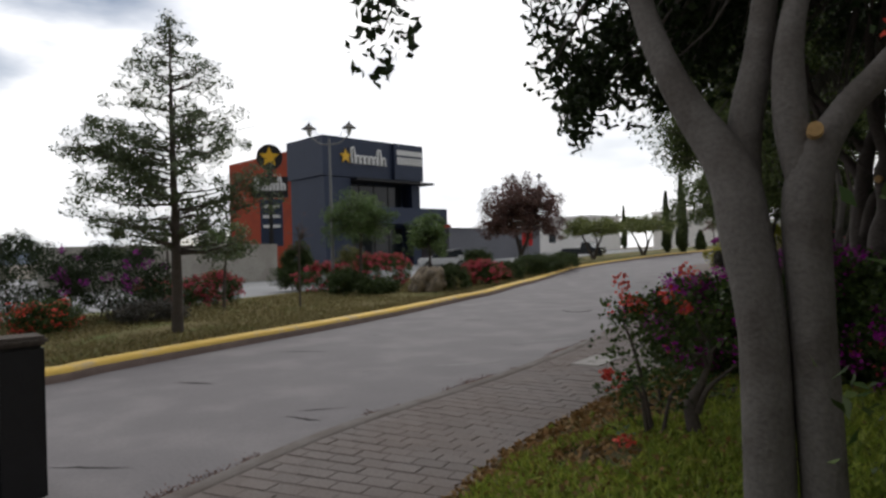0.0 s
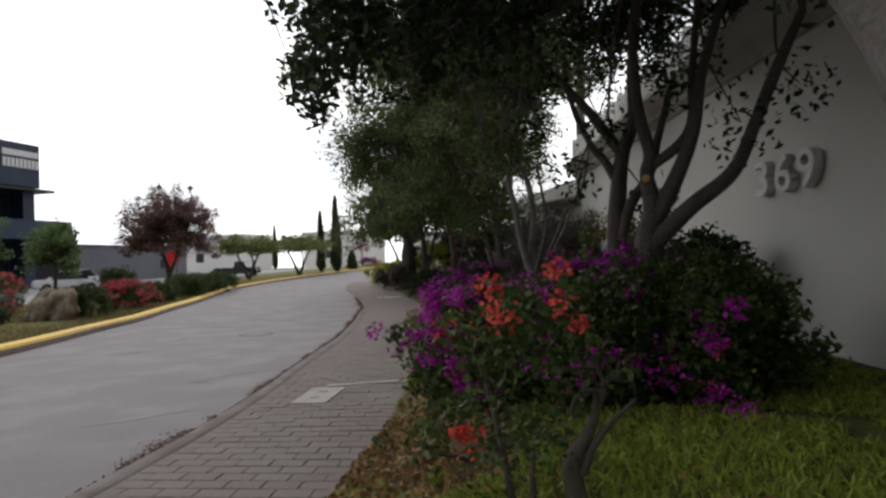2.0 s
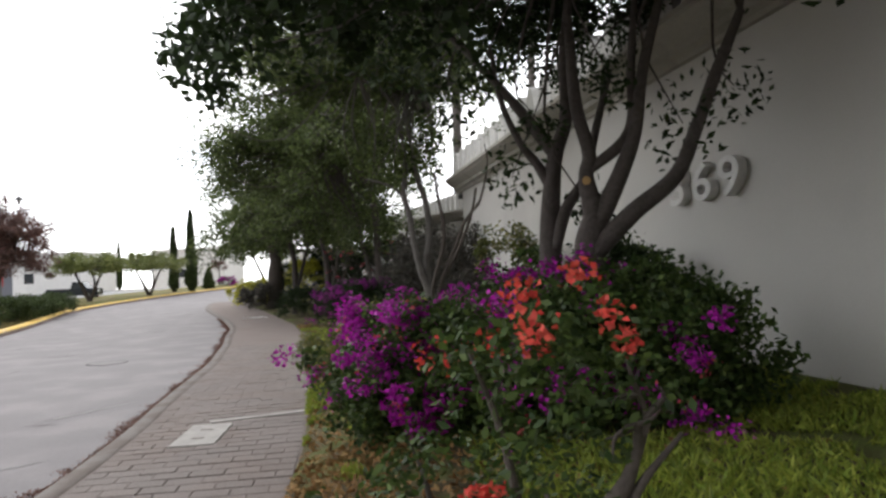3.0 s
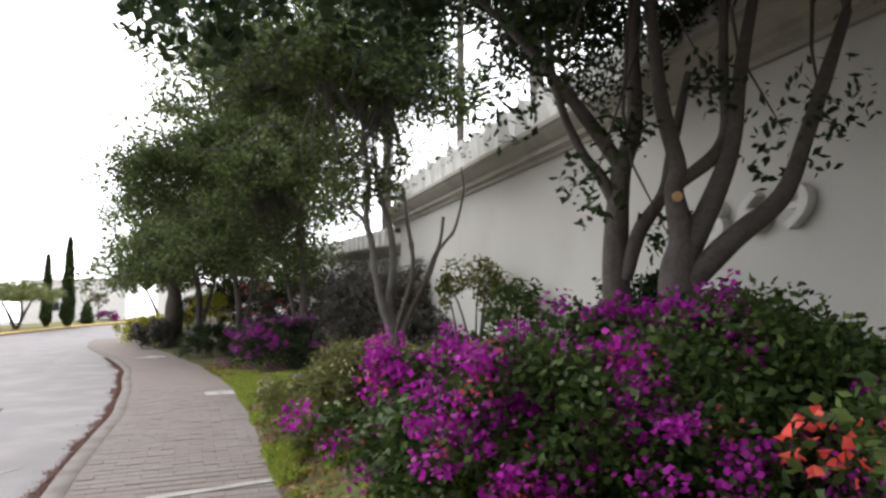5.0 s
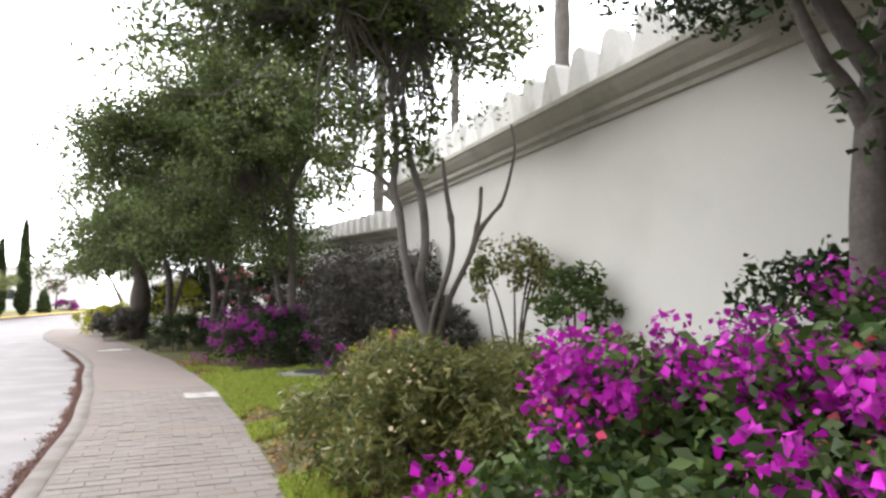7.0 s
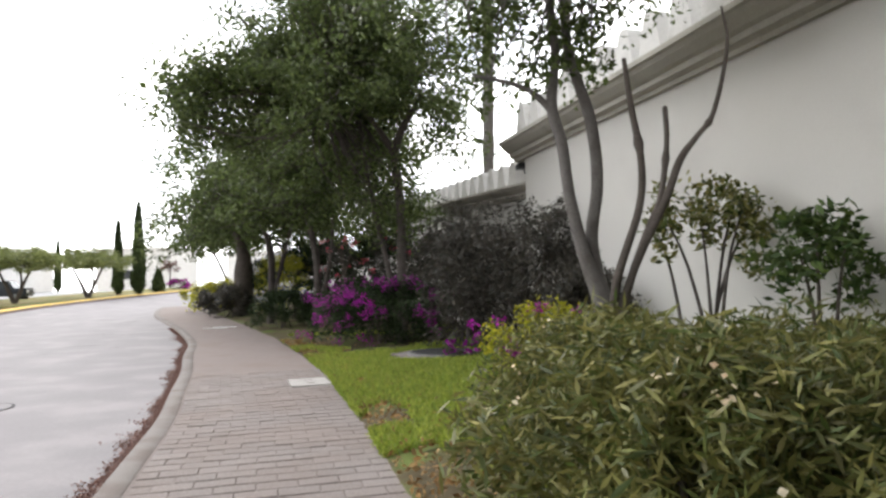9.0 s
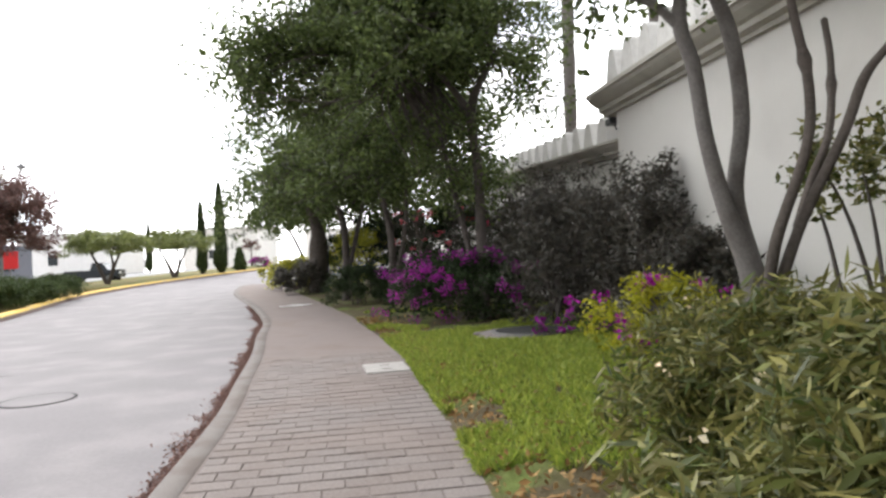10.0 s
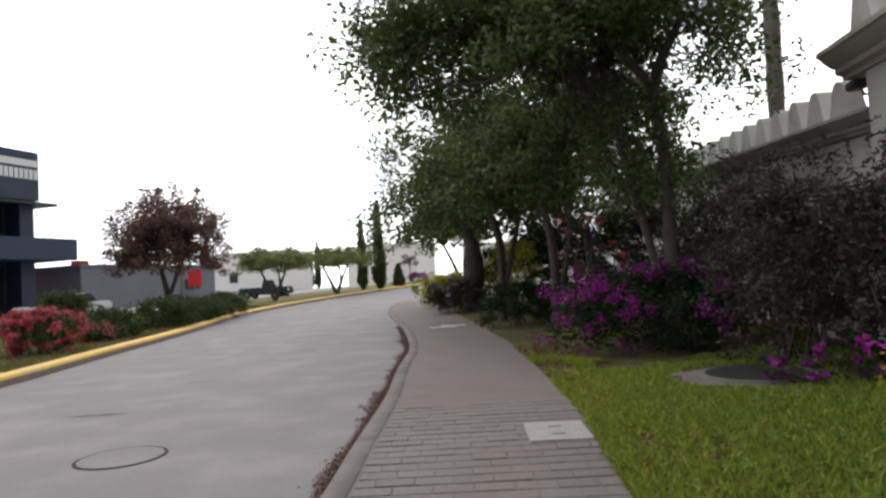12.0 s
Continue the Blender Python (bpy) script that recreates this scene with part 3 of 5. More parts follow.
def digit(ch, s, z, height):
    """A standing numeral, thick, held off the wall on pins."""
    cu = bpy.data.curves.new("numeral", "FONT")
    cu.body, cu.size, cu.extrude, cu.bevel_depth = ch, height * 1.42, 0.04, 0.006
    cu.align_x = "CENTER"
    tmp = bpy.data.objects.new("numeral", cu)
    scene.collection.objects.link(tmp)
    dg = bpy.context.evaluated_depsgraph_get()
    me = bpy.data.meshes.new_from_object(tmp.evaluated_get(dg))
    bpy.data.objects.remove(tmp)
    me.materials.clear()
    me.materials.append(M_DIGIT)
    for p in me.polygons:
        p.material_index = 0
    ob = new("house_number", me)
    q = Matrix((( U.x * 1.4, 0, N.x, 0), (U.y * 1.4, 0, N.y, 0), (0, 1, 0, 0), (0, 0, 0, 1)))
    ob.matrix_world = Matrix.Translation(on_wall(s, 0.055, z)) @ q
    tagged(ob, "large raised grey metal numeral " + ch + " on the wall", "numeral", "house number on the wall")
    return ob


digit("3", 10.25, 1.875, 0.34)
digit("6", 10.67, 1.875, 0.34)
digit("9", 11.09, 1.87, 0.34)

# floodlight at the end of the high wall
fl = thing("floodlight", on_wall(-0.28, -0.08, 3.33), "small black floodlight bracketed under the cornice", "lamp")
fm = Matrix.Translation(on_wall(-0.28, -0.08, 3.28)) @ Matrix.Rotation(turn, 4, "Z")
boxpart("housing", (-0.14, -0.12, -0.05), (0.1, 0.06, 0.06), M_BLACK, fl, bevel=0.015, m=fm)
bm = bmesh.new()
cyl(bm, fm @ Vector((0.0, 0.0, -0.05)), fm @ Vector((0.06, 0.0, -0.14)), 0.015)
cyl(bm, fm @ Vector((0.06, 0.0, -0.14)), fm @ Vector((0.2, 0.1, -0.14)), 0.015)
part("bracket", bm, M_BLACK, fl)

# ---- trees on the garden side ----
big = tree("ficus_tree", "large ficus with pale grey twin trunks and dense shaded crown", (1.93, 1.45, 0), [
    [(0.03, 0.0, -0.1, 0.115), (0.02, 0.0, 0.5, 0.09), (0.01, 0.0, 1.1, 0.08), (-0.04, 0.0, 1.45, 0.085), (-0.10, 0.02, 1.7, 0.085), (-0.25, 0.02, 1.95, 0.066), (-0.40, 0.05, 2.25, 0.056), (-0.6, 0.2, 2.7, 0.045), (-1.0, 0.6, 3.4, 0.03)],
    [(-0.06, 0.06, 1.5, 0.06), (-0.07, 0.1, 1.85, 0.06), (-0.02, 0.15, 2.2, 0.05), (-0.05, 0.4, 2.9, 0.04), (-0.4, 1.2, 3.5, 0.028)],
    [(0.19, 0.07, -0.1, 0.095), (0.17, 0.07, 0.6, 0.075), (0.15, 0.07, 1.15, 0.07), (0.15, 0.07, 1.6, 0.078), (0.25, 0.1, 1.84, 0.052), (0.45, 0.2, 2.1, 0.045), (0.7, 0.5, 2.7, 0.035)],
    [(0.15, 0.07, 1.55, 0.06), (0.1, 0.07, 1.9, 0.055), (0.11, 0.15, 2.3, 0.045), (0.2, 0.6, 3.1, 0.035)]],
    (-0.4, 2.1, 4.3), (2.5, 2.4, 1.55), M_SHADEDLEAF, M_BARK, 11, hubs=12, clumps=950, clump_r=0.4, per=130, size=0.08, aspect=0.6, droop=0.5, shell=0.25,
    extra=[(x + 0.13, y - 0.33, z) for x, y, z in [(-3.2, 3.6, 1.98 + 0.6), (-3.1, 3.5, 2.75), (-3.3, 3.75, 2.95), (-3.0, 3.3, 2.85), (-3.5, 4.0, 2.95), (-2.8, 3.1, 2.75), (-3.2, 3.8, 3.2), (-2.6, 3.0, 2.95), (-2.9, 3.5, 3.15), (-2.4, 2.8, 2.8), (-2.5, 3.2, 3.1), (-3.0, 3.0, 3.2), (-2.1, 2.6, 2.8), (-3.7, 4.3, 3.0), (-3.9, 4.5, 3.15), (-3.6, 4.4, 3.4), (-3.4, 4.1, 3.5), (-3.0, 4.2, 3.5), (-2.17, 0.26, 2.68), (-2.2, 0.28, 2.95)]] + [(-2.0 + 0.6 * math.sin(k * 2.4), 2.7 + 0.6 * math.cos(k * 1.7), 3.15 + 0.35 * math.sin(k * 1.1)) for k in range(34)] + [(0.8 + 0.6 * math.sin(k * 2.4), 1.3 + 0.7 * math.cos(k * 1.7), 2.85 + 0.35 * math.sin(k * 1.1)) for k in range(28)], extra_r=0.24)
bm = bmesh.new()
cyl(bm, (2.115, 1.5, 1.785), (2.14, 1.425, 1.79), 0.027, 0.025, 14)
part("sawn_stub", bm, M_CUT, big, "orange-brown sawn branch stub")
tA = tree("ficus_tree", "many-stemmed ficus growing before the house number", (1.3, 5.65, 0), [
    [(-0.22, 0.2, -0.1, 0.1), (-0.21, 0.2, 0.8, 0.09), (-0.21, 0.2, 1.44, 0.084), (-0.19, 0.2, 1.8, 0.078), (-0.14, 0.2, 2.18, 0.068), (-0.04, 0.2, 2.48, 0.055), (-0.03, 0.2, 2.95, 0.045), (0.05, 0.25, 3.6, 0.03)],
    [(-0.17, 0.14, 1.45, 0.045), (-0.08, 0.1, 1.75, 0.045), (0.08, 0.08, 1.99, 0.04), (0.15, 0.08, 2.27, 0.034), (0.3, 0.1, 2.8, 0.022)],
    [(-0.19, 0.2, 1.95, 0.045), (-0.29, 0.2, 2.14, 0.036), (-0.4, 0.2, 2.29, 0.032), (-0.54, 0.2, 2.63, 0.026), (-0.62, 0.2, 3.1, 0.016)],
    [(-0.15, 0.2, 2.2, 0.05), (-0.35, 0.2, 2.5, 0.044), (-0.54, 0.2, 2.75, 0.036), (-0.79, 0.2, 3.05, 0.028), (-1.1, 0.25, 3.4, 0.018)],
    [(0.03, -0.12, -0.1, 0.14), (0.03, -0.15, 0.8, 0.118), (0.05, -0.15, 1.42, 0.11), (0.09, -0.15, 1.66, 0.085), (0.05, -0.15, 1.96, 0.06), (0.08, -0.15, 2.13, 0.054), (0.0, -0.15, 2.52, 0.045), (-0.02, -0.1, 3.2, 0.03)],
    [(0.09, -0.16, 1.55, 0.075), (0.3, -0.2, 1.98, 0.058), (0.42, -0.2, 2.3, 0.05), (0.49, -0.2, 2.72, 0.042), (0.7, -0.1, 3.4, 0.028)],
    [(0.06, -0.18, 1.38, 0.08), (0.36, -0.25, 1.67, 0.062), (0.67, -0.25, 1.92, 0.056), (0.84, -0.25, 2.28, 0.05), (0.97, -0.25, 2.6, 0.044), (1.2, -0.2, 3.1, 0.03)],
    [(0.07, -0.15, 2.0, 0.04), (0.38, -0.15, 2.27, 0.044), (0.42, -0.12, 2.74, 0.034), (0.5, -0.05, 3.4, 0.02)]],
    (0.9, 0.2, 4.2), (3.1, 2.4, 1.5), M_SHADEDLEAF, M_MIDBARK, 12, hubs=14, clumps=1300, clump_r=0.36, per=130, size=0.07, aspect=0.5, droop=0.6, shell=0.25,
    extra=[(-0.5, -0.3, 1.95), (-0.25, -0.2, 2.35), (0.75, -0.2, 2.3), (-1.0, -0.1, 2.5), (0.25, -0.3, 2.6), (0.1, 0.1, 1.75), (1.2, 0.0, 2.6), (-0.7, -0.3, 2.75)])
bm = bmesh.new()
cyl(bm, (1.355, 5.49, 1.92), (1.34, 5.42, 1.92), 0.034, 0.03, 12)
part("sawn_stub", bm, M_CUT, tA, "orange-brown sawn branch stub")
BT = np.array([-0.36, 10.33, 0])
bt = tree("slender_tree", "slender pruned tree with bare dark side branches", tuple(BT), [
    [(0.03, 0, -0.1, 0.1), (0.02, 0, 0.5, 0.085), (-0.01, 0, 0.95, 0.07), (-0.14, 0, 1.36, 0.055), (-0.23, 0, 1.78, 0.048), (-0.28, 0, 2.21, 0.045), (-0.35, 0, 2.51, 0.042), (-0.31, 0, 3.0, 0.034), (-0.4, 0, 3.8, 0.02)],
    [(0.03, 0.04, 0.7, 0.06), (0.03, 0.07, 0.94, 0.055), (-0.06, 0.07, 1.43, 0.05), (0.0, 0.07, 1.91, 0.05), (-0.04, 0.07, 2.41, 0.046), (-0.18, 0.07, 2.9, 0.035), (-0.25, 0.07, 3.5, 0.022)],
    [(-0.33, 0.0, 2.45, 0.03), (-0.55, 0.0, 2.65, 0.022), (-0.95, 0.1, 2.8, 0.012)]],
    (-0.85, 0.1, 4.4), (2.2, 2.1, 1.2), M_FICUS, M_BARK, 13, hubs=11, clumps=460, clump_r=0.32, per=85, size=0.075, aspect=0.5, droop=0.6, shell=0.25,
    extra=[(-0.5, 0, 2.75), (-0.85, 0.1, 2.6), (-0.95, 0, 3.0), (-0.2, 0.2, 3.05), (-0.6, -0.2, 3.2), (0.1, 0.1, 3.1), (-1.15, 0.2, 2.9), (-0.35, -0.1, 2.9), (-0.75, 0.3, 3.3), (0.35, 0.0, 3.3)] + [(-0.35 + 0.5 * math.sin(k * 2.4), 0.3 + 0.5 * math.cos(k * 1.7), 3.2 + 0.35 * math.sin(k * 1.1)) for k in range(26)])
for ctrl in ([(0.04, -0.05, 0.7, 0.034), (0.06, -0.2, 1.13, 0.032), (0.22, -0.28, 1.65, 0.028), (0.25, -0.28, 2.0, 0.027), (0.19, -0.28, 2.41, 0.024), (0.15, -0.28, 2.77, 0.016)],
             [(0.05, -0.04, 0.66, 0.036), (0.19, -0.2, 1.21, 0.03), (0.42, -0.26, 1.71, 0.028), (0.54, -0.26, 2.01, 0.028), (0.67, -0.26, 2.18, 0.02), (0.8, -0.26, 2.36, 0.018), (0.92, -0.26, 2.85, 0.013), (0.89, -0.26, 3.15, 0.008)],
             [(0.2, -0.15, 1.22, 0.026), (0.35, 0.0, 1.5, 0.025), (0.49, 0.07, 1.79, 0.024), (0.65, 0.37, 2.27, 0.022), (0.71, 0.57, 2.62, 0.022)]):
    p = smooth_line(np.array([c[:3] for c in ctrl]) + BT, 6)
    r = np.interp(np.linspace(0, 1, len(p)), np.linspace(0, 1, len(ctrl)), [c[3] for c in ctrl])
    r[len(r) * 2 // 3] *= 1.5
    v, f = tube_arrays([(p, r)], 8)
    arrays("side_branch", v, f, M_BARKDARK, bt, "bare dark knotted branch", True)
t3 = tree("ficus_tree", "broad ficus with a leaning pair of grey trunks", (-2.55, 17.8, 0), [
    [(0, 0, -0.1, 0.112), (0.0, 0, 1.2, 0.096), (0.02, -0.1, 2.6, 0.088), (-0.03, -0.3, 3.7, 0.080), (0.4, -0.3, 4.6, 0.048)],
    [(-0.05, 0, 0.2, 0.072), (-0.25, 0.1, 1.4, 0.060), (-0.5, 0.1, 2.6, 0.048), (-0.7, 0.2, 3.6, 0.036)],
    [(-0.03, -0.3, 3.6, 0.064), (-0.6, -0.4, 4.4, 0.048), (-1.2, -0.5, 5.0, 0.032)]],
    (-1.1, 0.0, 4.8), (2.5, 2.8, 2.4), M_FICUS, M_MIDBARK, 14, hubs=12, clumps=520, clump_r=0.45, per=150, size=0.085, droop=0.5, shell=0.25,
    extra=[(-4.1, -1.9, 4.45), (-3.8, -1.7, 4.65), (-3.3, -1.5, 4.2), (-3.4, -1.1, 4.9), (-3.8, -1.5, 4.1), (-2.9, -1.3, 4.5), (-3.0, -0.7, 3.9), (-3.3, -0.8, 4.5), (-2.7, -0.8, 3.5), (-3.6, -0.5, 4.7), (-2.6, -1.2, 4.0), (-3.2, -1.9, 4.7), (-3.6, -1.2, 5.2), (-3.2, -0.5, 5.4), (-2.9, -0.2, 3.3), (-3.1, 0.6, 3.8), (-3.4, 0.8, 4.6), (-2.8, 1.2, 3.2), (-3.0, -1.6, 5.4), (-2.5, -1.4, 5.6), (-2.6, -0.4, 5.0)] + [(-3.3 + 0.75 * math.sin(k * 2.4) * ((k % 7) / 6), -1.4 + 0.8 * math.cos(k * 2.4) * ((k % 5) / 4), 4.35 + 0.55 * math.sin(k * 1.3)) for k in range(60)] + [(-0.4 + 0.6 * math.sin(k * 2.4), 0.4 + 0.9 * math.cos(k * 1.7), 2.85 + 0.6 * math.sin(k * 1.1)) for k in range(44)] + [(0.3 + 1.2 * math.sin(k * 2.4), 0.3 + 1.2 * math.cos(k * 1.7), 5.9 + 1.2 * math.sin(k * 1.1)) for k in range(60)], extra_r=0.45)
t4 = tree("ficus_tree", "leafy ficus in the row along the walk", (-6.85, 24.0, rise(24.0)), [
    [(0, 0, -0.1, 0.11), (0.05, 0, 1.2, 0.10), (0.0, 0, 2.2, 0.09), (-0.4, 0, 3.3, 0.06)],
    [(0.1, 0, 0.8, 0.07), (0.4, 0.1, 2.0, 0.06), (0.7, 0.2, 3.2, 0.04)]],
    (-0.1, 0.3, 3.5), (3.0, 2.8, 2.4), M_FICUS, M_MIDBARK, 15, hubs=8, clumps=300, clump_r=0.5, per=95, size=0.115, droop=0.5, shell=0.3)
t5 = tree("ficus_tree", "leafy ficus in the row along the walk", (-8.95, 28.0, rise(28.0)), [
    [(0, 0, -0.1, 0.4), (0.02, 0, 0.5, 0.34), (0.05, 0, 1.5, 0.32), (0.0, 0, 2.2, 0.22), (-0.4, 0, 3.3, 0.08)]],
    (0.4, 0.3, 3.4), (2.9, 2.8, 2.2), M_FICUS, M_BARKDARK, 16, hubs=8, clumps=240, clump_r=0.55, per=80, size=0.15, droop=0.5, shell=0.3)
t6 = tree("ficus_tree", "leafy ficus in the row along the walk", (-5.15, 22.0, rise(22.0)), [
    [(0, 0, -0.1, 0.10), (0.1, 0, 1.2, 0.09), (0.0, 0, 2.2, 0.08), (-0.3, 0, 3.3, 0.05)],
    [(0.05, 0, 0.3, 0.07), (0.4, 0, 1.6, 0.05), (0.5, 0.1, 2.8, 0.04)]],
    (0.6, 0.2, 3.6), (2.7, 2.4, 2.5), M_FICUS, M_MIDBARK, 17, hubs=8, clumps=270, clump_r=0.45, per=95, size=0.11, droop=0.5, shell=0.3)


t7 = tree("ficus_tree", "small leaning ficus at the end of the row", (-10.7, 32.0, rise(32.0)), [
    [(0, 0, -0.1, 0.09), (-0.1, 0, 0.8, 0.08), (-0.4, 0, 1.6, 0.06), (-0.8, 0, 2.4, 0.04)], [(0.05, 0, 0.2, 0.07), (0.25, 0, 1.3, 0.05), (0.3, 0, 2.3, 0.03)]],
    (-0.5, 0.0, 2.9), (1.7, 1.7, 1.5), M_FICUS, M_BARKDARK, 18, hubs=7, clumps=150, clump_r=0.42, per=80, size=0.13, droop=0.5, shell=0.3)


def palm(base, height, seed):
    """A tall palm: ringed trunk and a crown of fronds."""
    rng = np.random.default_rng(seed)
    ob = thing("palm_tree", base, "tall palm trunk behind the garden wall", "palm", "palms behind the wall")
    z = np.linspace(0, height, 40)
    pts = np.stack([base[0] + 0.02 * z, base[1] + 0 * z, base[2] + z], 1)
    v, f = tube_arrays([(pts, 0.17 + 0.012 * np.sin(np.arange(40) * 2.1) - 0.003 * z)], 12)
    arrays("trunk", v, f, M_PALMBARK, ob, smooth=True)
    top = pts[-1]
    cents = []
    for k in range(26):
        a, e = rng.uniform(0, 2 * np.pi), rng.uniform(-0.3, 1.1)
        t = np.linspace(0.1, 1, 40)[:, None]
        d = np.array([np.cos(a) * np.cos(e), np.sin(a) * np.cos(e), np.sin(e)])
        line = top + d * t * 1.7 + np.array([0, 0, -1.1]) * t ** 2
        cents.append(np.repeat(line, 5, axis=0) + rng.normal(size=(200, 3)) * 0.07)
    v, f = leaf_arrays(np.concatenate(cents), 0.35, rng, 0.09, 0.5)
    arrays("crown", v, f, M_FICUS, ob)
    return ob


palm((-0.69, 22.2, 0), 14.0, 1)
palm((2.57, 15.1, 0), 13.5, 2)
palm((2.0, 26.0, 0), 14.5, 3)

# ---- shrubs on the garden side ----
shrub("bougainvillea", "big bougainvillea hedge with magenta bracts before the wall", (1.35, 5.15, 0), (0.98, 0.95, 1.2), M_LEAF, 21, clumps=520, clump_r=0.19, per=110, size=0.052, aspect=0.55, shell=0.5, stems=8, ragged=0.16, z0=0.62,
      flowers=((M_MAGENTA, 0.24, 58, 0.032, (-1.0, -0.2, 0.3)), (M_PURPLE, 0.08, 30, 0.033, (-0.9, -0.4, 0.2)), (M_RED, 0.02, 10, 0.03, (-0.8, -1.0, 0.1))))
shrub("bougainvillea", "dense magenta-flowering bougainvillea beside the walk", (0.26, 5.15, 0), (0.78, 0.82, 1.02), M_LEAF, 27, clumps=300, clump_r=0.16, per=100, size=0.05, aspect=0.55, shell=0.5, stems=8, ragged=0.16, z0=0.62,
      flowers=((M_MAGENTA, 0.22, 58, 0.032, (-0.5, -0.3, 0.4)), (M_MAGENTA, 0.08, 36, 0.03, (-0.3, -0.6, 0.1)), (M_RED, 0.05, 8, 0.028, (-0.6, -0.5, 0.2))))
shrub("bougainvillea", "loose arching bougainvillea sprays with coral bracts", (0.8, 2.75, 0.15), (0.28, 0.42, 1.02), M_LEAF, 31, clumps=80, clump_r=0.12, per=22, size=0.04, aspect=0.55, shell=0.4, stems=3, bark=M_BARKDARK, z0=0.74, ragged=0.22,
      flowers=((M_ORANGE, 0.14, 34, 0.028, (-0.4, -0.2, 0.4)),))
shrub("bougainvillea", "tall thin bougainvillea spray with pinkish red bracts", (-4.1, 20.0, 0.1), (0.5, 0.4, 2.1), M_DARKSHRUB, 33, clumps=40, clump_r=0.13, per=14, size=0.05, stems=7, z0=0.85, ragged=0.2,
      flowers=((M_RED, 0.4, 12, 0.04, (-0.3, -0.4, 0.4)),))
shrub("rounded_shrub", "lime-yellow leafy shrub under the ficus", (-6.75, 25.4, rise(25.4)), (0.8, 0.7, 2.0), M_YELLOWLEAF, 34, clumps=70, clump_r=0.17, per=45, size=0.06, stems=6, z0=0.75)
shrub("rounded_shrub", "dark green rounded shrub under the ficus", (-6.0, 22.4, rise(22.4)), (0.9, 0.8, 0.95), M_SHADEDLEAF, 35, clumps=120, clump_r=0.19, per=70, size=0.06, stems=6)
shrub("oleander_shrub", "olive-green narrow-leaved shrub with small cream flowers", (-0.7, 9.2, 0), (0.58, 0.65, 0.86), M_OLEANDER, 22, ragged=0.24, clumps=170, clump_r=0.16, per=110, size=0.08, aspect=0.18, shell=0.5, up=0.5, stems=6,
      flowers=((M_CREAM, 0.05, 3, 0.03, (-0.5, -0.5, 0.6)),))
shrub("oleander_shrub", "low olive-green narrow-leaved shrub at the lawn's edge", (-0.6, 7.65, 0), (0.64, 0.72, 0.9), M_OLEANDER, 36, ragged=0.24, clumps=220, clump_r=0.16, per=110, size=0.08, aspect=0.18, shell=0.5, up=0.5, stems=6,
      flowers=((M_CREAM, 0.05, 3, 0.03, (-0.5, -0.5, 0.6)),))
shrub("oleander_shrub", "olive-green narrow-leaved shrub beside the slender tree", (0.4, 8.45, 0), (1.05, 0.95, 0.9), M_OLEANDER, 23, ragged=0.24, clumps=240, clump_r=0.16, per=110, size=0.08, aspect=0.18, shell=0.5, up=0.6, stems=6)
shrub("wall_shrub", "loose pale green shrub on thin bare stems by the wall", (0.85, 11.4, 0.1), (0.62, 0.55, 1.95), M_OLEANDER, 24, clumps=40, clump_r=0.17, per=34, size=0.085, aspect=0.45, z0=0.72, bottom=-0.3, stems=6, droop=0.4, bark=M_MIDBARK)
shrub("wall_shrub", "small broad-leaved shrub by the wall", (1.25, 10.3, 0.1), (0.42, 0.4, 1.5), M_LEAF, 37, clumps=30, clump_r=0.15, per=34, size=0.1, aspect=0.4, z0=0.7, stems=4, droop=0.4)
shrub("bougainvillea", "round dark bougainvillea with purple bracts on top", (-2.95, 18.0, 0), (1.45, 1.2, 1.15), M_SHADEDLEAF, 25, clumps=230, clump_r=0.22, per=75, size=0.06, aspect=0.55, stems=18,
      flowers=((M_PURPLE, 0.3, 30, 0.036, (-0.3, -0.3, 0.6)), (M_MAGENTA, 0.2, 30, 0.036, (-0.4, -0.4, 0.4)),))
for k, (x, y, rx, h) in enumerate(((0.15, 13.7, 0.6, 1.15), (-0.25, 15.2, 0.8, 2.25), (-1.2, 16.3, 0.8, 2.05), (-1.0, 18.7, 1.2, 2.5), (-1.5, 20.6, 1.4, 2.6), (-2.9, 22.8, 1.4, 2.6), (-4.6, 25.5, 1.6, 2.5))):
    shrub("dusky_shrub", "dusky grey-green shrub against the garden wall", (x, y, rise(y)), (rx, 0.9, h), M_DARKSHRUB, 30 + k, clumps=190, clump_r=0.2, per=70, size=0.075, aspect=0.33, stems=12, group="shrubs along the wall", up=0.5, ragged=0.3, bark=M_MIDBARK, flowers=((M_RED, 0.06, 14, 0.06, (-0.6, -0.5, 0.4)),) if k == 5 else ())
shrub("yellow_shrub", "lime-yellow shrub with a few magenta bracts", (-0.5, 12.6, 0.02), (0.75, 0.6, 0.85), M_YELLOWLEAF, 40, clumps=80, clump_r=0.15, per=36, size=0.06, aspect=0.5, flowers=((M_MAGENTA, 0.18, 12, 0.05, (-0.5, -0.3, 0.2)),))
shrub("fallen_bougainvillea", "low trailing magenta bougainvillea spray on the lawn", (-1.2, 14.8, 0.04), (0.55, 0.3, 0.3), M_LEAF, 41, clumps=26, clump_r=0.1, per=18, size=0.05, flowers=((M_PURPLE, 0.7, 14, 0.055, (0, 0, 1)),), stems=5)
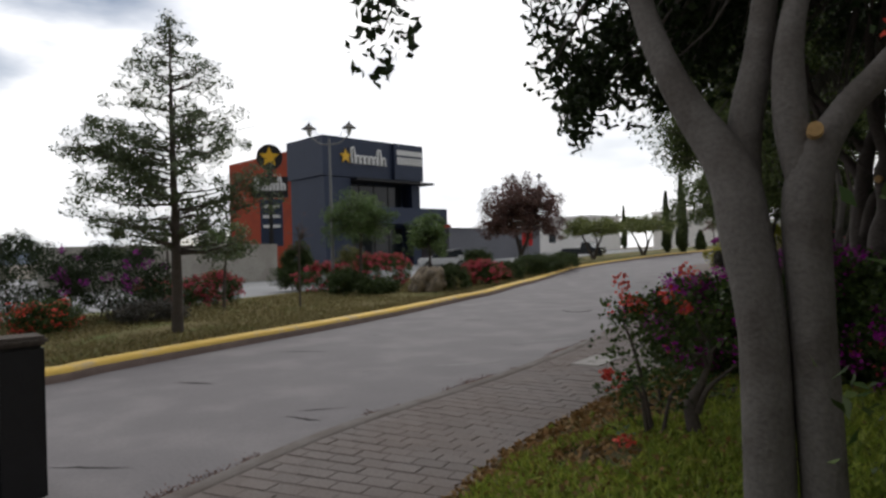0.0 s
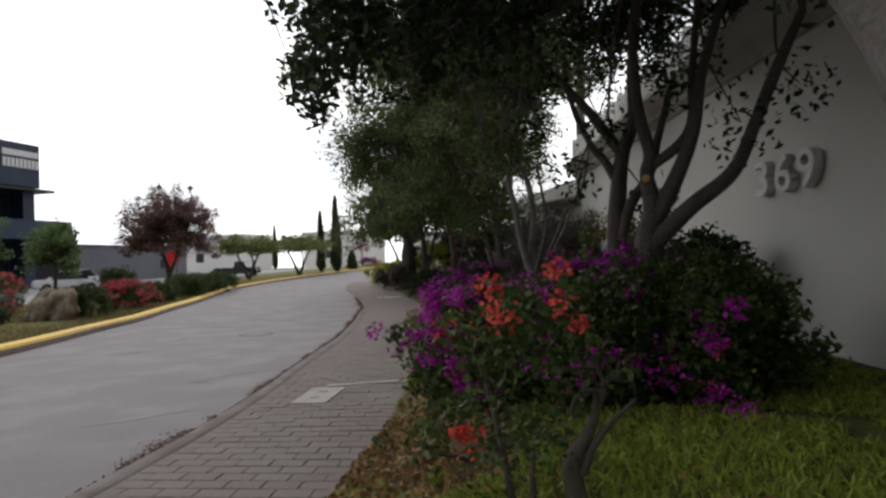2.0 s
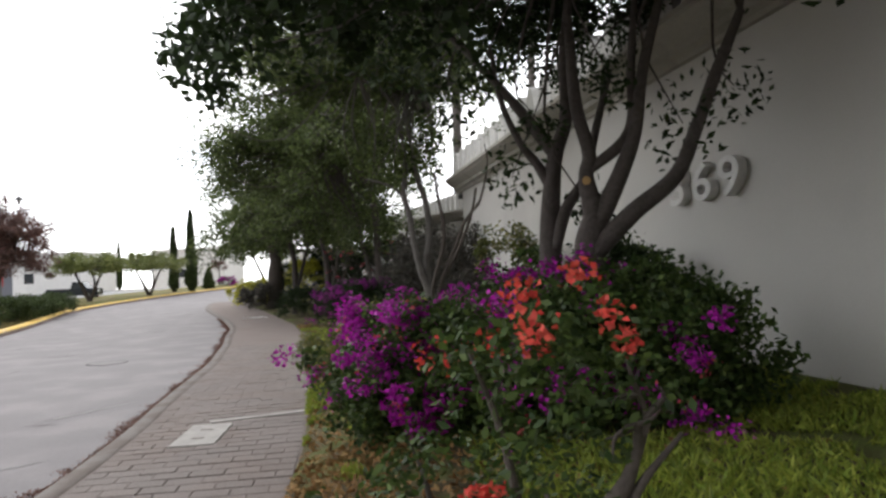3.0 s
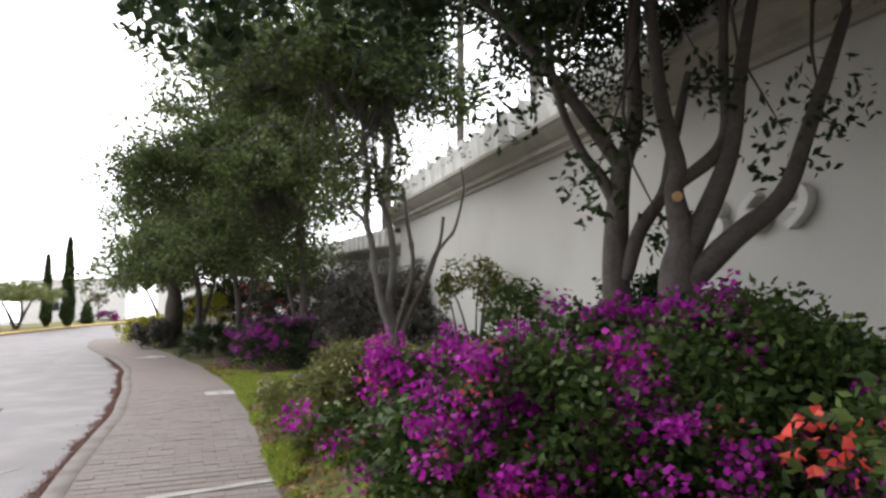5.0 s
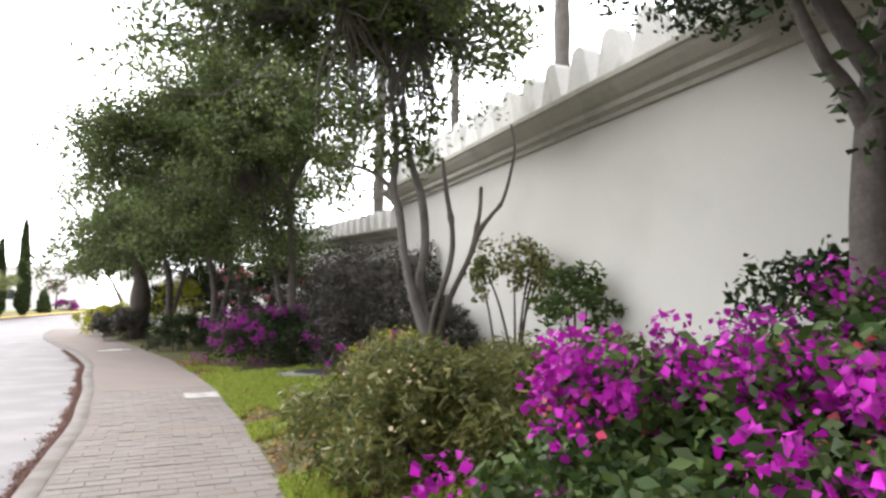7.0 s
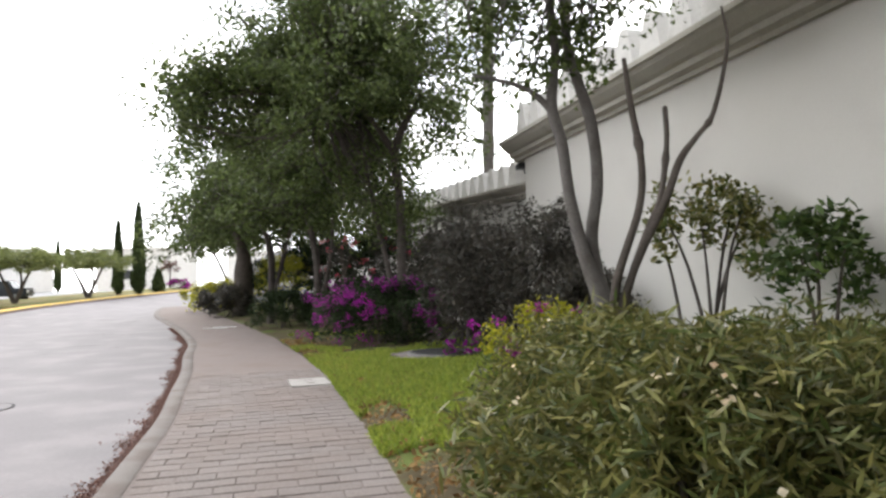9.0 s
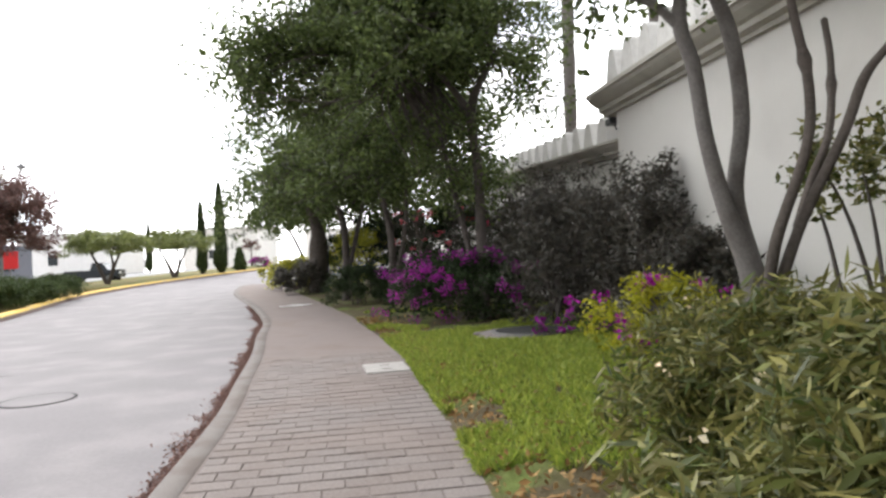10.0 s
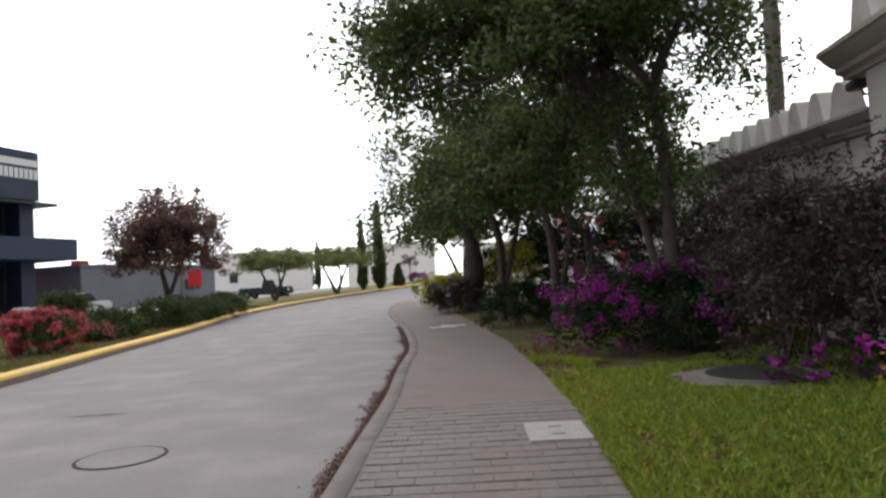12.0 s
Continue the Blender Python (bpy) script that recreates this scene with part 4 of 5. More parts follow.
# the dark green ones carry the deep shade between the trunks in their colour
for k, (x, y, r, h, mat, lab) in enumerate(((-10.7, 30.2, 1.15, 1.15, M_YELLOWLEAF, "lime-yellow clipped hedge beside the road"), (-9.3, 27.6, 0.9, 1.0, M_DARKSHRUB, "grey-green rounded shrub beside the walk"), (-7.0, 27.6, 1.4, 2.6, M_SHADEDLEAF, "dark green shrub under trees"), (-8.0, 28.9, 1.0, 2.0, M_YELLOWLEAF, "lime-yellow shrub under trees"), (-5.5, 26.0, 1.3, 2.4, M_SHADEDLEAF, "dark green shrub under trees"), (-3.6, 24.0, 1.4, 2.6, M_SHADEDLEAF, "dark green shrub under trees"))):
    shrub("rounded_shrub", lab, (x, y, rise(y)), (r, r, h), mat, 50 + k, clumps=90, clump_r=0.25, per=60, size=0.10, aspect=0.5)
shrub("wall_shrub", "loose leafy shrub below the house number", (1.85, 7.2, 0.2), (0.5, 0.4, 1.25), M_SHADEDLEAF, 26, clumps=60, clump_r=0.2, per=36, size=0.08, aspect=0.45, z0=0.75, stems=8, droop=0.4)
shrub("lantana_shrub", "leggy shrub with coral flowers and bright leaves", (2.82, 0.55, 0.1), (0.38, 0.35, 1.75), M_LEAF, 28, clumps=30, clump_r=0.12, per=12, size=0.05, aspect=0.55, z0=0.65, stems=6, flowers=((M_ORANGE, 0.16, 14, 0.028, (-0.2, -0.5, 0.2)),))
tree("gnarled_shrub", "small gnarled bare stem with a few leaves", (1.04, 2.75, 0.28), [[(0, 0, -0.05, 0.05), (-0.04, 0, 0.18, 0.04), (0.03, 0, 0.32, 0.025), (0.1, 0, 0.5, 0.012)], [(0, 0, 0.15, 0.025), (0.07, 0, 0.3, 0.016), (0.22, 0.05, 0.45, 0.008)]],
     (0.1, 0, 0.5), (0.2, 0.16, 0.2), M_LEAF, M_BARKDARK, 29, hubs=3, clumps=12, clump_r=0.08, per=9, size=0.045, r0=0.03, category="shrub")
shrub("weedy_shrub", "low weedy shrub at the edge of the walk", (0.4, 3.5, 0.15), (0.5, 0.35, 0.35), M_LEAF, 60, clumps=30, clump_r=0.12, per=20, size=0.05)

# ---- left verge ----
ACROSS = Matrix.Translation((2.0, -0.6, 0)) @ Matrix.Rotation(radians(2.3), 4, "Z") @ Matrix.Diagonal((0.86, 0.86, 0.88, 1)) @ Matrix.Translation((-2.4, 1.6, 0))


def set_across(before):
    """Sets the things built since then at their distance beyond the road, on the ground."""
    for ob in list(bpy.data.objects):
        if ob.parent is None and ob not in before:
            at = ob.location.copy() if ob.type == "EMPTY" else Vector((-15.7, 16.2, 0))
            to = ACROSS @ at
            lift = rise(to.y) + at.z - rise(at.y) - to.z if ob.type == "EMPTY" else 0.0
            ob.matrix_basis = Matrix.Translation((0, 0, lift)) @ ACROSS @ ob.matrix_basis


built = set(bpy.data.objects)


def left(x, y):
    return (x, y, rise(y) + (0.02 if y < 65 else -0.2))


def airy_tree(at, height, low, spread, seed):
    """A straight trunk with many upswept branches carrying small sprays of leaves."""
    rng = np.random.default_rng(seed)
    at = np.array(at)
    ob = thing("airy_tree", tuple(at), "tall airy tree with a thin straight trunk", "tree")
    zs = np.linspace(-0.1, height, 30)
    pts = np.stack([at[0] + 0.03 * np.sin(zs), at[1] + 0 * zs, at[2] + zs], 1)
    lines = [(pts, 0.125 * (1 - zs / height * 0.93) + 0.004)]
    tips = []
    for k in range(110):
        f = rng.uniform(0, 1) ** 0.85
        z = low + (height - low) * f
        r = spread * max((1 - f) ** 0.75, 0.05) * (0.55 + 0.45 * min(1, f / 0.2)) * rng.uniform(0.6, 1.15)
        a = rng.uniform(0, 2 * np.pi)
        s = np.array([at[0], at[1], at[2] + z])
        e = s + np.array([math.cos(a) * r, math.sin(a) * r, r * rng.uniform(0.0, 0.5)])
        mid = (s + e) / 2 + np.array([0, 0, -0.04 * r])
        ln = smooth_line([s, mid, e], 4)
        lines.append((ln, np.linspace(0.028 * (1 - f) + 0.008, 0.004, len(ln))))
        for q in np.linspace(0.3, 1, max(3, int(r * 5))):
            tips.append(s + (e - s) * q + rng.normal(size=3) * 0.12)
    v, f = tube_arrays(lines, 8)
    arrays("trunk", v, f, M_BARKDARK, ob, smooth=True)
    tips = np.array(tips)
    dens = np.where(tips[:, 2] - at[2] < height * 0.66, 1.0, 0.35)
    tips = tips[rng.uniform(0, 1, len(tips)) < dens]
    v, f = leaf_arrays(clump_points(tips, 0.24, 62, rng, 0.8), 0.08, rng, 0.4, 0.1)
    arrays("crown", v, f, M_OAK, ob)


airy_tree(left(-10.7, 3.93), 6.7, 1.7, 2.7, 71)
tree("maroon_tree", "broad maroon-leaved tree on the verge", left(-27.7, 37.5), [
    [(0, 0, -0.1, 0.2), (0.0, 0, 1.0, 0.17), (-0.5, 0.2, 2.2, 0.12), (-1.0, 0.3, 3.6, 0.07)], [(0, 0, 0.8, 0.14), (0.6, 0, 2.0, 0.1), (1.0, 0.2, 3.4, 0.06)]],
    (0.1, 0, 3.7), (3.1, 3.1, 3.0), M_MAROON, M_BARKDARK, 72, hubs=12, clumps=420, clump_r=0.5, per=90, size=0.15, shell=0.3)
for k, (x, y) in enumerate(((-28.6, 49.0), (-27.2, 55.5))):
    tree("acacia_tree", "flat-topped light green acacia on the verge", left(x, y), [
        [(0, 0, -0.1, 0.16), (-0.5, 0, 1.0, 0.11), (-1.1, 0, 2.1, 0.07)], [(0, 0, -0.1, 0.14), (0.5, 0, 1.1, 0.1), (1.0, 0, 2.1, 0.06)], [(0.1, 0, 0, 0.1), (0.3, 0.2, 1.2, 0.08), (0.1, 0.3, 2.3, 0.05)]],
        (0, 0, 2.6), (2.9, 2.6, 1.05), M_ACACIA, M_BARKDARK, 73 + k, hubs=9, clumps=170, clump_r=0.5, per=50, size=0.2, shell=0.3, flat=0.6, group="acacias on the verge")
tree("verge_tree", "light green feathery young tree", left(-19.5, 15.8), [[(0, 0, -0.1, 0.1), (0, 0, 1.4, 0.08), (0.1, 0, 2.4, 0.05)]],
     (0, 0, 2.9), (1.45, 1.45, 1.4), M_BRIGHTTREE, M_BARKDARK, 76, hubs=8, clumps=190, clump_r=0.36, per=80, size=0.11, aspect=0.35, shell=0.3)
tree("verge_tree", "small leafy green tree", left(-16.6, 17.2), [[(0, 0, -0.1, 0.07), (0, 0, 1.0, 0.06), (0.05, 0, 1.8, 0.04)]],
     (0, 0, 2.1), (0.95, 0.95, 1.1), M_BRIGHTTREE, M_BARKDARK, 77, hubs=7, clumps=110, clump_r=0.3, per=70, size=0.11, shell=0.3)
tree("sapling", "thin bare sapling with a few leaves", left(-14.1, 9.2), [[(0, 0, -0.1, 0.04), (0, 0, 1.2, 0.03), (0.05, 0, 2.6, 0.012)]],
     (0, 0, 1.9), (0.4, 0.4, 0.8), M_MAROON, M_BARKDARK, 78, hubs=5, clumps=18, clump_r=0.15, per=5, size=0.07)
tree("young_tree", "young light green leaning tree", left(-16.3, 7.8), [[(0, 0, -0.1, 0.06), (0.1, 0, 0.9, 0.05), (0.2, 0, 1.5, 0.03)]],
     (0.2, 0, 2.0), (0.75, 0.75, 0.75), M_BRIGHTTREE, M_BARKDARK, 79, hubs=5, clumps=40, clump_r=0.25, per=35, size=0.1)
tree("young_tree", "young sparse tree on a thin trunk", left(-20.2, 7.7), [[(0, 0, -0.1, 0.06), (-0.05, 0, 1.2, 0.05), (-0.1, 0, 2.4, 0.03)]],
     (-0.1, 0, 2.7), (0.6, 0.6, 0.6), M_OAK, M_BARKDARK, 80, hubs=5, clumps=25, clump_r=0.2, per=25, size=0.09)


def cypress(at, height, r, seed):
    rng = np.random.default_rng(seed)
    ob = thing("cypress_tree", at, "slim dark columnar cypress", "cypress", "cypresses by the road")
    v, f = tube_arrays([(np.array(at) + np.array([[0, 0, -0.1], [0, 0, height * 0.5], [0, 0, height * 0.95]]), [0.12, 0.08, 0.02])], 8)
    arrays("trunk", v, f, M_BARKDARK, ob)
    n = int(1100 * height)
    h = rng.uniform(0.02, 1, n)
    prof = np.minimum(1, h * 9) * (1 - h) ** 0.55
    a = rng.uniform(0, 2 * np.pi, n)
    rr = r * 1.25 * prof * rng.uniform(0.5, 1.05, n) * (1 + 0.15 * np.sin(a * 3 + h * 20))
    c = np.array(at) + np.stack([np.cos(a) * rr, np.sin(a) * rr, h * height], 1)
    v, f = leaf_arrays(c, 0.3, rng, 0.3, 0.0, 1.2)
    arrays("crown", v, f, M_JUNIPER, ob)


cypress(left(-60.0, 110.0), 8.0, 0.5, 4)
cypress(left(-62.0, 111.0), 6.6, 0.5, 5)

for k, (x, y, r, h, mat, lab, fl_) in enumerate((
        (-17.3, 21.3, 0.95, 1.1, M_LEAF, "red-flowering bougainvillea mound on the verge", ((M_RED, 0.8, 26, 0.07, (0.5, -0.5, 0.6)),)),
        (-15.9, 17.7, 0.8, 1.0, M_JUNIPER, "dark spreading juniper beside the boulder", ()),
        (-18.9, 25.2, 0.9, 0.9, M_JUNIPER, "dark green clipped shrub on the verge", ()), (-20.0, 28.8, 1.2, 1.1, M_JUNIPER, "dark green clipped shrub on the verge", ()),
        (-21.0, 31.6, 1.2, 1.0, M_JUNIPER, "dark green clipped shrub on the verge", ()), (-22.0, 34.6, 1.2, 1.0, M_JUNIPER, "dark green clipped shrub on the verge", ()),
        (-18.3, 25.6 - 1.6, 0.4, 0.5, M_LEAF, "small reddish flowering verge shrub", ((M_RED, 0.6, 14, 0.06, (0.3, -0.3, 0.6)),)),
        (-21.5, 25.6, 0.8, 1.6, M_JUNIPER, "rounded dark green verge shrub", ()),
        (-21.3, 15.3, 1.3, 1.2, M_LEAF, "red-flowering bougainvillea on the verge", ((M_RED, 0.6, 22, 0.07, (0.5, -0.5, 0.5)),)),
        (-22.0, 19.0, 1.6, 1.5, M_LEAF, "red-flowering bougainvillea on the verge", ((M_RED, 0.6, 22, 0.07, (0.5, -0.5, 0.5)),)),
        (-18.2, 14.0, 0.7, 1.0, M_JUNIPER, "dark green shrub on the verge", ()), (-16.9, 14.6, 0.8, 0.6, M_JUNIPER, "low dark green shrub", ()),
        (-25.2, 16.2, 1.2, 1.2, M_JUNIPER, "dark clipped ball shrub", ()), (-25.4, 16.4, 0.8, 2.2, M_JUNIPER, "dark clipped topiary shrub", ()),
        (-23.6, 18.4, 0.9, 1.9, M_OLEANDER, "pale olive shrub on the verge", ()),
        (-16.2, 4.6, 1.5, 2.1, M_SHADEDLEAF, "dark spreading shrub with purple bracts", ((M_PURPLE, 0.08, 24, 0.06, (0.8, -0.3, -0.2)),)),
        (-17.0, 2.0, 1.8, 2.3, M_SHADEDLEAF, "dark spreading shrub on the verge", ()),
        (-13.9, 2.2, 0.7, 0.7, M_LEAF, "orange-flowering low shrub on the verge", ((M_ORANGE, 0.5, 14, 0.06, (0.4, -0.4, 0.5)),)),
        (-14.3, 4.7, 0.9, 0.5, M_DARKSHRUB, "low dark shrub on the verge", ()),
        (-18.6, 7.0, 1.0, 0.9, M_LEAF, "coral-flowering shrub by the young tree", ((M_RED, 0.35, 16, 0.07, (0.4, -0.4, 0.5)),)),
        (-18.2, 8.5, 0.8, 1.1, M_LEAF, "coral-flowering shrub by the young tree", ((M_RED, 0.6, 20, 0.07, (0.4, -0.4, 0.5)),)))):
    shrub("verge_shrub", lab, left(x, y), (r, r, h), mat, 100 + k, clumps=int(60 + 70 * r * h), clump_r=0.24, per=60, size=0.08 if mat != M_JUNIPER else 0.1, aspect=0.4, flowers=fl_, stems=8)

shrub("bougainvillea", "magenta bougainvillea mound at the end of the road", left(-29.0, 78.0), (1.1, 1.1, 1.2), M_LEAF, 131, clumps=60, clump_r=0.3, per=30, size=0.12, flowers=((M_MAGENTA, 0.9, 20, 0.12, (0.2, -0.6, 0.5)),))
tree("pink_tree", "small pink-flowered round tree at the road's end", left(-31.5, 82.0), [[(0, 0, -0.1, 0.1), (0, 0, 1.2, 0.08), (0.05, 0, 2.2, 0.05)]], (0, 0, 2.6), (1.0, 1.0, 0.9), M_MAROON, M_BARKDARK, 132, hubs=5, clumps=50, clump_r=0.3, per=30, size=0.14)

# boulder
bm = bmesh.new()
bmesh.ops.create_icosphere(bm, subdivisions=4, radius=1.0)
for v in bm.verts:
    d = v.co.normalized()
    k = 1 + 0.5 * noise.noise(d * 1.9 + Vector((3, 1, 2))) + 0.12 * noise.noise(d * 3.5) + 0.05 * noise.noise(d * 9)
    v.co = Vector((d.x * 0.74 * k + 0.12 * d.z, d.y * 0.62 * k, max(-0.35, d.z * 0.76 * k)))
bmesh.ops.transform(bm, matrix=Matrix.Translation((-15.7, 16.2, 0.35)), verts=bm.verts[:])
tagged(part("boulder", bm, M_ROCK, smooth=True), "weathered tan boulder standing on the verge", "boulder")


def street_lamp(at, height, spread):
    """A pole with two scrolled arms and two bell lanterns."""
    ob = thing("street_lamp", at, "grey steel street lamp with two bell lanterns", "street lamp", "double street lamps")
    bm = bmesh.new()
    x, y, z = at
    cyl(bm, (x, y, z - 0.1), (x, y, z + height), 0.08, 0.05, 12)
    part("pole", bm, M_GREYMETAL, ob)
    d = Vector((0.71, 0.7, 0))
    for sgn in (-1, 1):
        c = Vector((x, y, z + height)) + d * sgn * spread
        ctrl = [Vector((x, y, z + height - 0.25)), Vector((x, y, z + height - 0.2)) + d * sgn * spread * 0.5, c + Vector((0, 0, 0.15))]
        v, f = tube_arrays([(smooth_line([tuple(q) for q in ctrl], 6), np.linspace(0.035, 0.025, 13))], 8)
        arrays("arm", v, f, M_GREYMETAL, ob)
        ring = [(c + Vector((0, 0, 0.12)) + d * sgn * spread * -0.25 + Vector((d.x * math.cos(a), d.y * math.cos(a), math.sin(a))) * 0.16) for a in np.linspace(0, 6.2, 14)]
        v, f = tube_arrays([(np.array([tuple(q) for q in ring]), np.full(14, 0.015))], 6)
        arrays("scroll", v, f, M_GREYMETAL, ob)
        bm = bmesh.new()
        cyl(bm, c + Vector((0, 0, 0.12)), c + Vector((0, 0, 0.42)), 0.05, 0.14, 10)
        glass = part("lantern", bm, M_WHITE, ob, "pale glass lantern body")
        bm = bmesh.new()
        cyl(bm, c + Vector((0, 0, 0.42)), c + Vector((0, 0, 0.60)), 0.34, 0.10, 12)
        cyl(bm, c + Vector((0, 0, 0.60)), c + Vector((0, 0, 0.72)), 0.07, 0.02, 8)
        part("hood", bm, M_BLACK, glass, "black bell hood")


street_lamp(left(-20.3, 14.9), 6.6, 0.88)
street_lamp(left(-29.0, 40.1), 6.5, 1.05)

# ---- restaurant ----
BX, BY0, BY1, BZ = -48.0, 33.9, 46.5, 12.9
gz = 0.5
rest = thing("restaurant", (BX - 9, 40, gz), "two-storey dark blue restaurant with a red side wall", "building")
boxpart("wall", (BX - 18.8, BY0 + 0.25, gz - 0.8), (BX - 6.0, BY1 - 0.2, 12.2), M_REDWALL, rest, "red-orange painted side wall")
boxpart("wall", (BX - 5.9, BY0 + 0.2, gz - 0.8), (BX - 1.6, BY1 - 0.1, 12.6), M_NAVY, rest, "dark blue panelled wall")
boxpart("wall", (BX - 1.6, BY0 + 0.1, gz - 0.8), (BX - 0.02, BY0 + 3.2, 9.1), M_NAVY, rest, "dark blue panelled wall")
boxpart("parapet", (BX - 6.2, BY0, 9.2), (BX, BY0 + 8.6, BZ), M_NAVY, rest, "dark blue sign band")
boxpart("parapet", (BX - 6.2, BY0 + 8.604, 9.2), (BX + 0.35, BY1, BZ - 0.05), M_NAVY, rest, "dark blue sign band")
boxpart("canopy_slab", (BX - 3, BY0 + 3.3, 8.85), (BX + 0.8, BY1 + 1.2, 9.05), M_BLACK, rest)
boxpart("balcony", (BX - 3.0, BY0 + 3.3, 4.7), (BX + 1.6, BY1 + 2.2, 6.3), M_NAVY, rest, "dark blue balcony parapet")
boxpart("wall", (BX - 1.5, BY1 - 1.3, gz - 0.8), (BX - 0.1, BY1 - 0.15, 9.1), M_NAVY, rest, "dark blue corner pier")
for y0 in np.arange(BY0 + 3.4, BY1 - 1.8, 1.9):
    for z0, z1 in ((6.4, 8.7), (gz, 4.4)):
        win = boxpart("window", (BX - 1.58, y0 + 0.02, z0), (BX - 1.52, y0 + 1.88, z1), M_BLACK, rest)
        boxpart("pane", (BX - 1.53, y0 + 0.1, z0 + 0.08), (BX - 1.49, y0 + 1.8, z1 - 0.08), M_GLASS, win, "dark reflecting pane")
boxpart("sign_strip", (BX + 0.36, BY0 + 8.9, 11.7), (BX + 0.42, BY1 - 0.15, 12.2), M_WHITE, rest, "white lettered strip")
for k in range(9):
    boxpart("sign_bar", (BX + 0.36, BY0 + 8.95 + k * 0.4, 10.75), (BX + 0.42, BY0 + 9.25 + k * 0.4, 11.5), M_WHITE, rest, "white illegible letter bar")


def star_mesh(bm, c, r, axis_u, axis_v, out, thick):
    a = []
    for sgn in (0, 1):
        ring = []
        for k in range(10):
            q = r if k % 2 == 0 else r * 0.45
            t = math.pi / 2 + k * math.pi / 5
            ring.append(bm.verts.new(c + axis_u * (q * math.cos(t)) + axis_v * (q * math.sin(t)) + out * (thick * sgn)))
        a.append(ring)
    bm.faces.new(a[0])
    bm.faces.new(a[1][::-1])
    for k in range(10):
        bm.faces.new((a[0][k], a[0][(k + 1) % 10], a[1][(k + 1) % 10], a[1][k]))


def script_marks(parent, c, width, height, axis_u, axis_v, out, mat):
    """A wordmark kept as plain slanted strokes and loops."""
    lines = []
    n = 8
    for k in range(n):
        x = (k + 0.5) / n - 0.5
        h = height * (1.0 if k in (0, 6) else 0.55)
        ctrl = [c + axis_u * (width * (x - 0.04)) + axis_v * (-height * 0.3) + out * 0.05, c + axis_u * (width * (x - 0.05)) + axis_v * (h - height * 0.45) + out * 0.05,
                c + axis_u * (width * (x + 0.03)) + axis_v * (h - height * 0.4) + out * 0.05, c + axis_u * (width * (x + 0.05)) + axis_v * (-height * 0.32) + out * 0.05]
        lines.append((smooth_line([tuple(q) for q in ctrl], 5), np.full(16, height * 0.085)))
    v, f = tube_arrays(lines, 6)
    return arrays("wordmark", v, f, mat, parent, "white script lettering shapes")


EU, EZ, EX = Vector((0, 1, 0)), Vector((0, 0, 1)), Vector((1, 0, 0))
bm = bmesh.new()
star_mesh(bm, Vector((BX + 0.03, BY0 + 2.6, 11.1)), 0.72, EU, EZ, EX, 0.1)
part("star", bm, M_STAR, rest, "yellow star")
script_marks(rest, Vector((BX + 0.05, BY0 + 5.4, 10.95)), 4.4, 1.5, EU, EZ, EX, M_WHITE)

# pylon sign
PX, PY = -42.6, 25.1
pyl = thing("pylon_sign", (PX, PY, 0), "black pylon sign with a round star disc above panels", "sign")
pu, po = Vector((0.55, 0.835, 0)), Vector((0.835, -0.55, 0))
pc = Vector((PX, PY, 9.4))
bm = bmesh.new()
cyl(bm, (PX, PY, -0.3), (PX, PY, 9.0), 0.22)
part("post", bm, M_BLACK, pyl)
bm = bmesh.new()
cyl(bm, pc - po * 0.15, pc + po * 0.15, 1.0, None, 28)
part("disc", bm, M_BLACK, pyl)
bm = bmesh.new()
star_mesh(bm, pc + po * 0.16, 0.8, pu, EZ, po, 0.05)
part("star", bm, M_STAR, pyl, "yellow star")
pm = Matrix(((pu.x, po.x, 0, PX), (pu.y, po.y, 0, PY), (0, 0, 1, 0), (0, 0, 0, 1)))
boxpart("panel", (-1.35, -0.15, 6.3), (1.35, 0.15, 7.9), M_BLACK, pyl, m=pm)
script_marks(pyl, pm @ Vector((0, 0.12, 7.15)), 2.3, 1.0, pu, EZ, po, M_WHITE)
boxpart("panel", (-0.8, -0.12, 2.6), (0.9, 0.12, 6.2), M_NAVY, pyl, m=pm)
for k in range(3):
    boxpart("panel_bar", (-0.6, 0.122, 5.5 - k * 0.75), (0.7, 0.16, 5.72 - k * 0.75), M_WHITE, pyl, "white illegible line", m=pm)

# retaining wall, far buildings
boxpart_ob = boxpart("retaining_wall", (-47.0, 10.0, -0.4), (-40.0, 24.0, 2.6), M_RETAIN)
tagged(boxpart_ob, "pale concrete retaining wall below the restaurant", "wall", kind="structure")
gb = thing("grey_building", (-46, 54, 0.8), "low grey flat-roofed building behind the parking lot", "building")
boxpart("wall", (-58, 49.5, 0), (-47, 66, 4.2), M_GREYWALL, gb)
boxpart("roof", (-58.1, 49.4, 4.2), (-46.9, 66.1, 4.4), M_GREYWALL, gb)
boxpart("sign", (-46.95, 61.5, 2.1), (-46.85, 63.5, 3.0), M_BLACK, gb, "small dark sign")
boxpart("vent", (-52, 53, 4.4), (-51, 54, 5.0), M_REDWALL, gb)
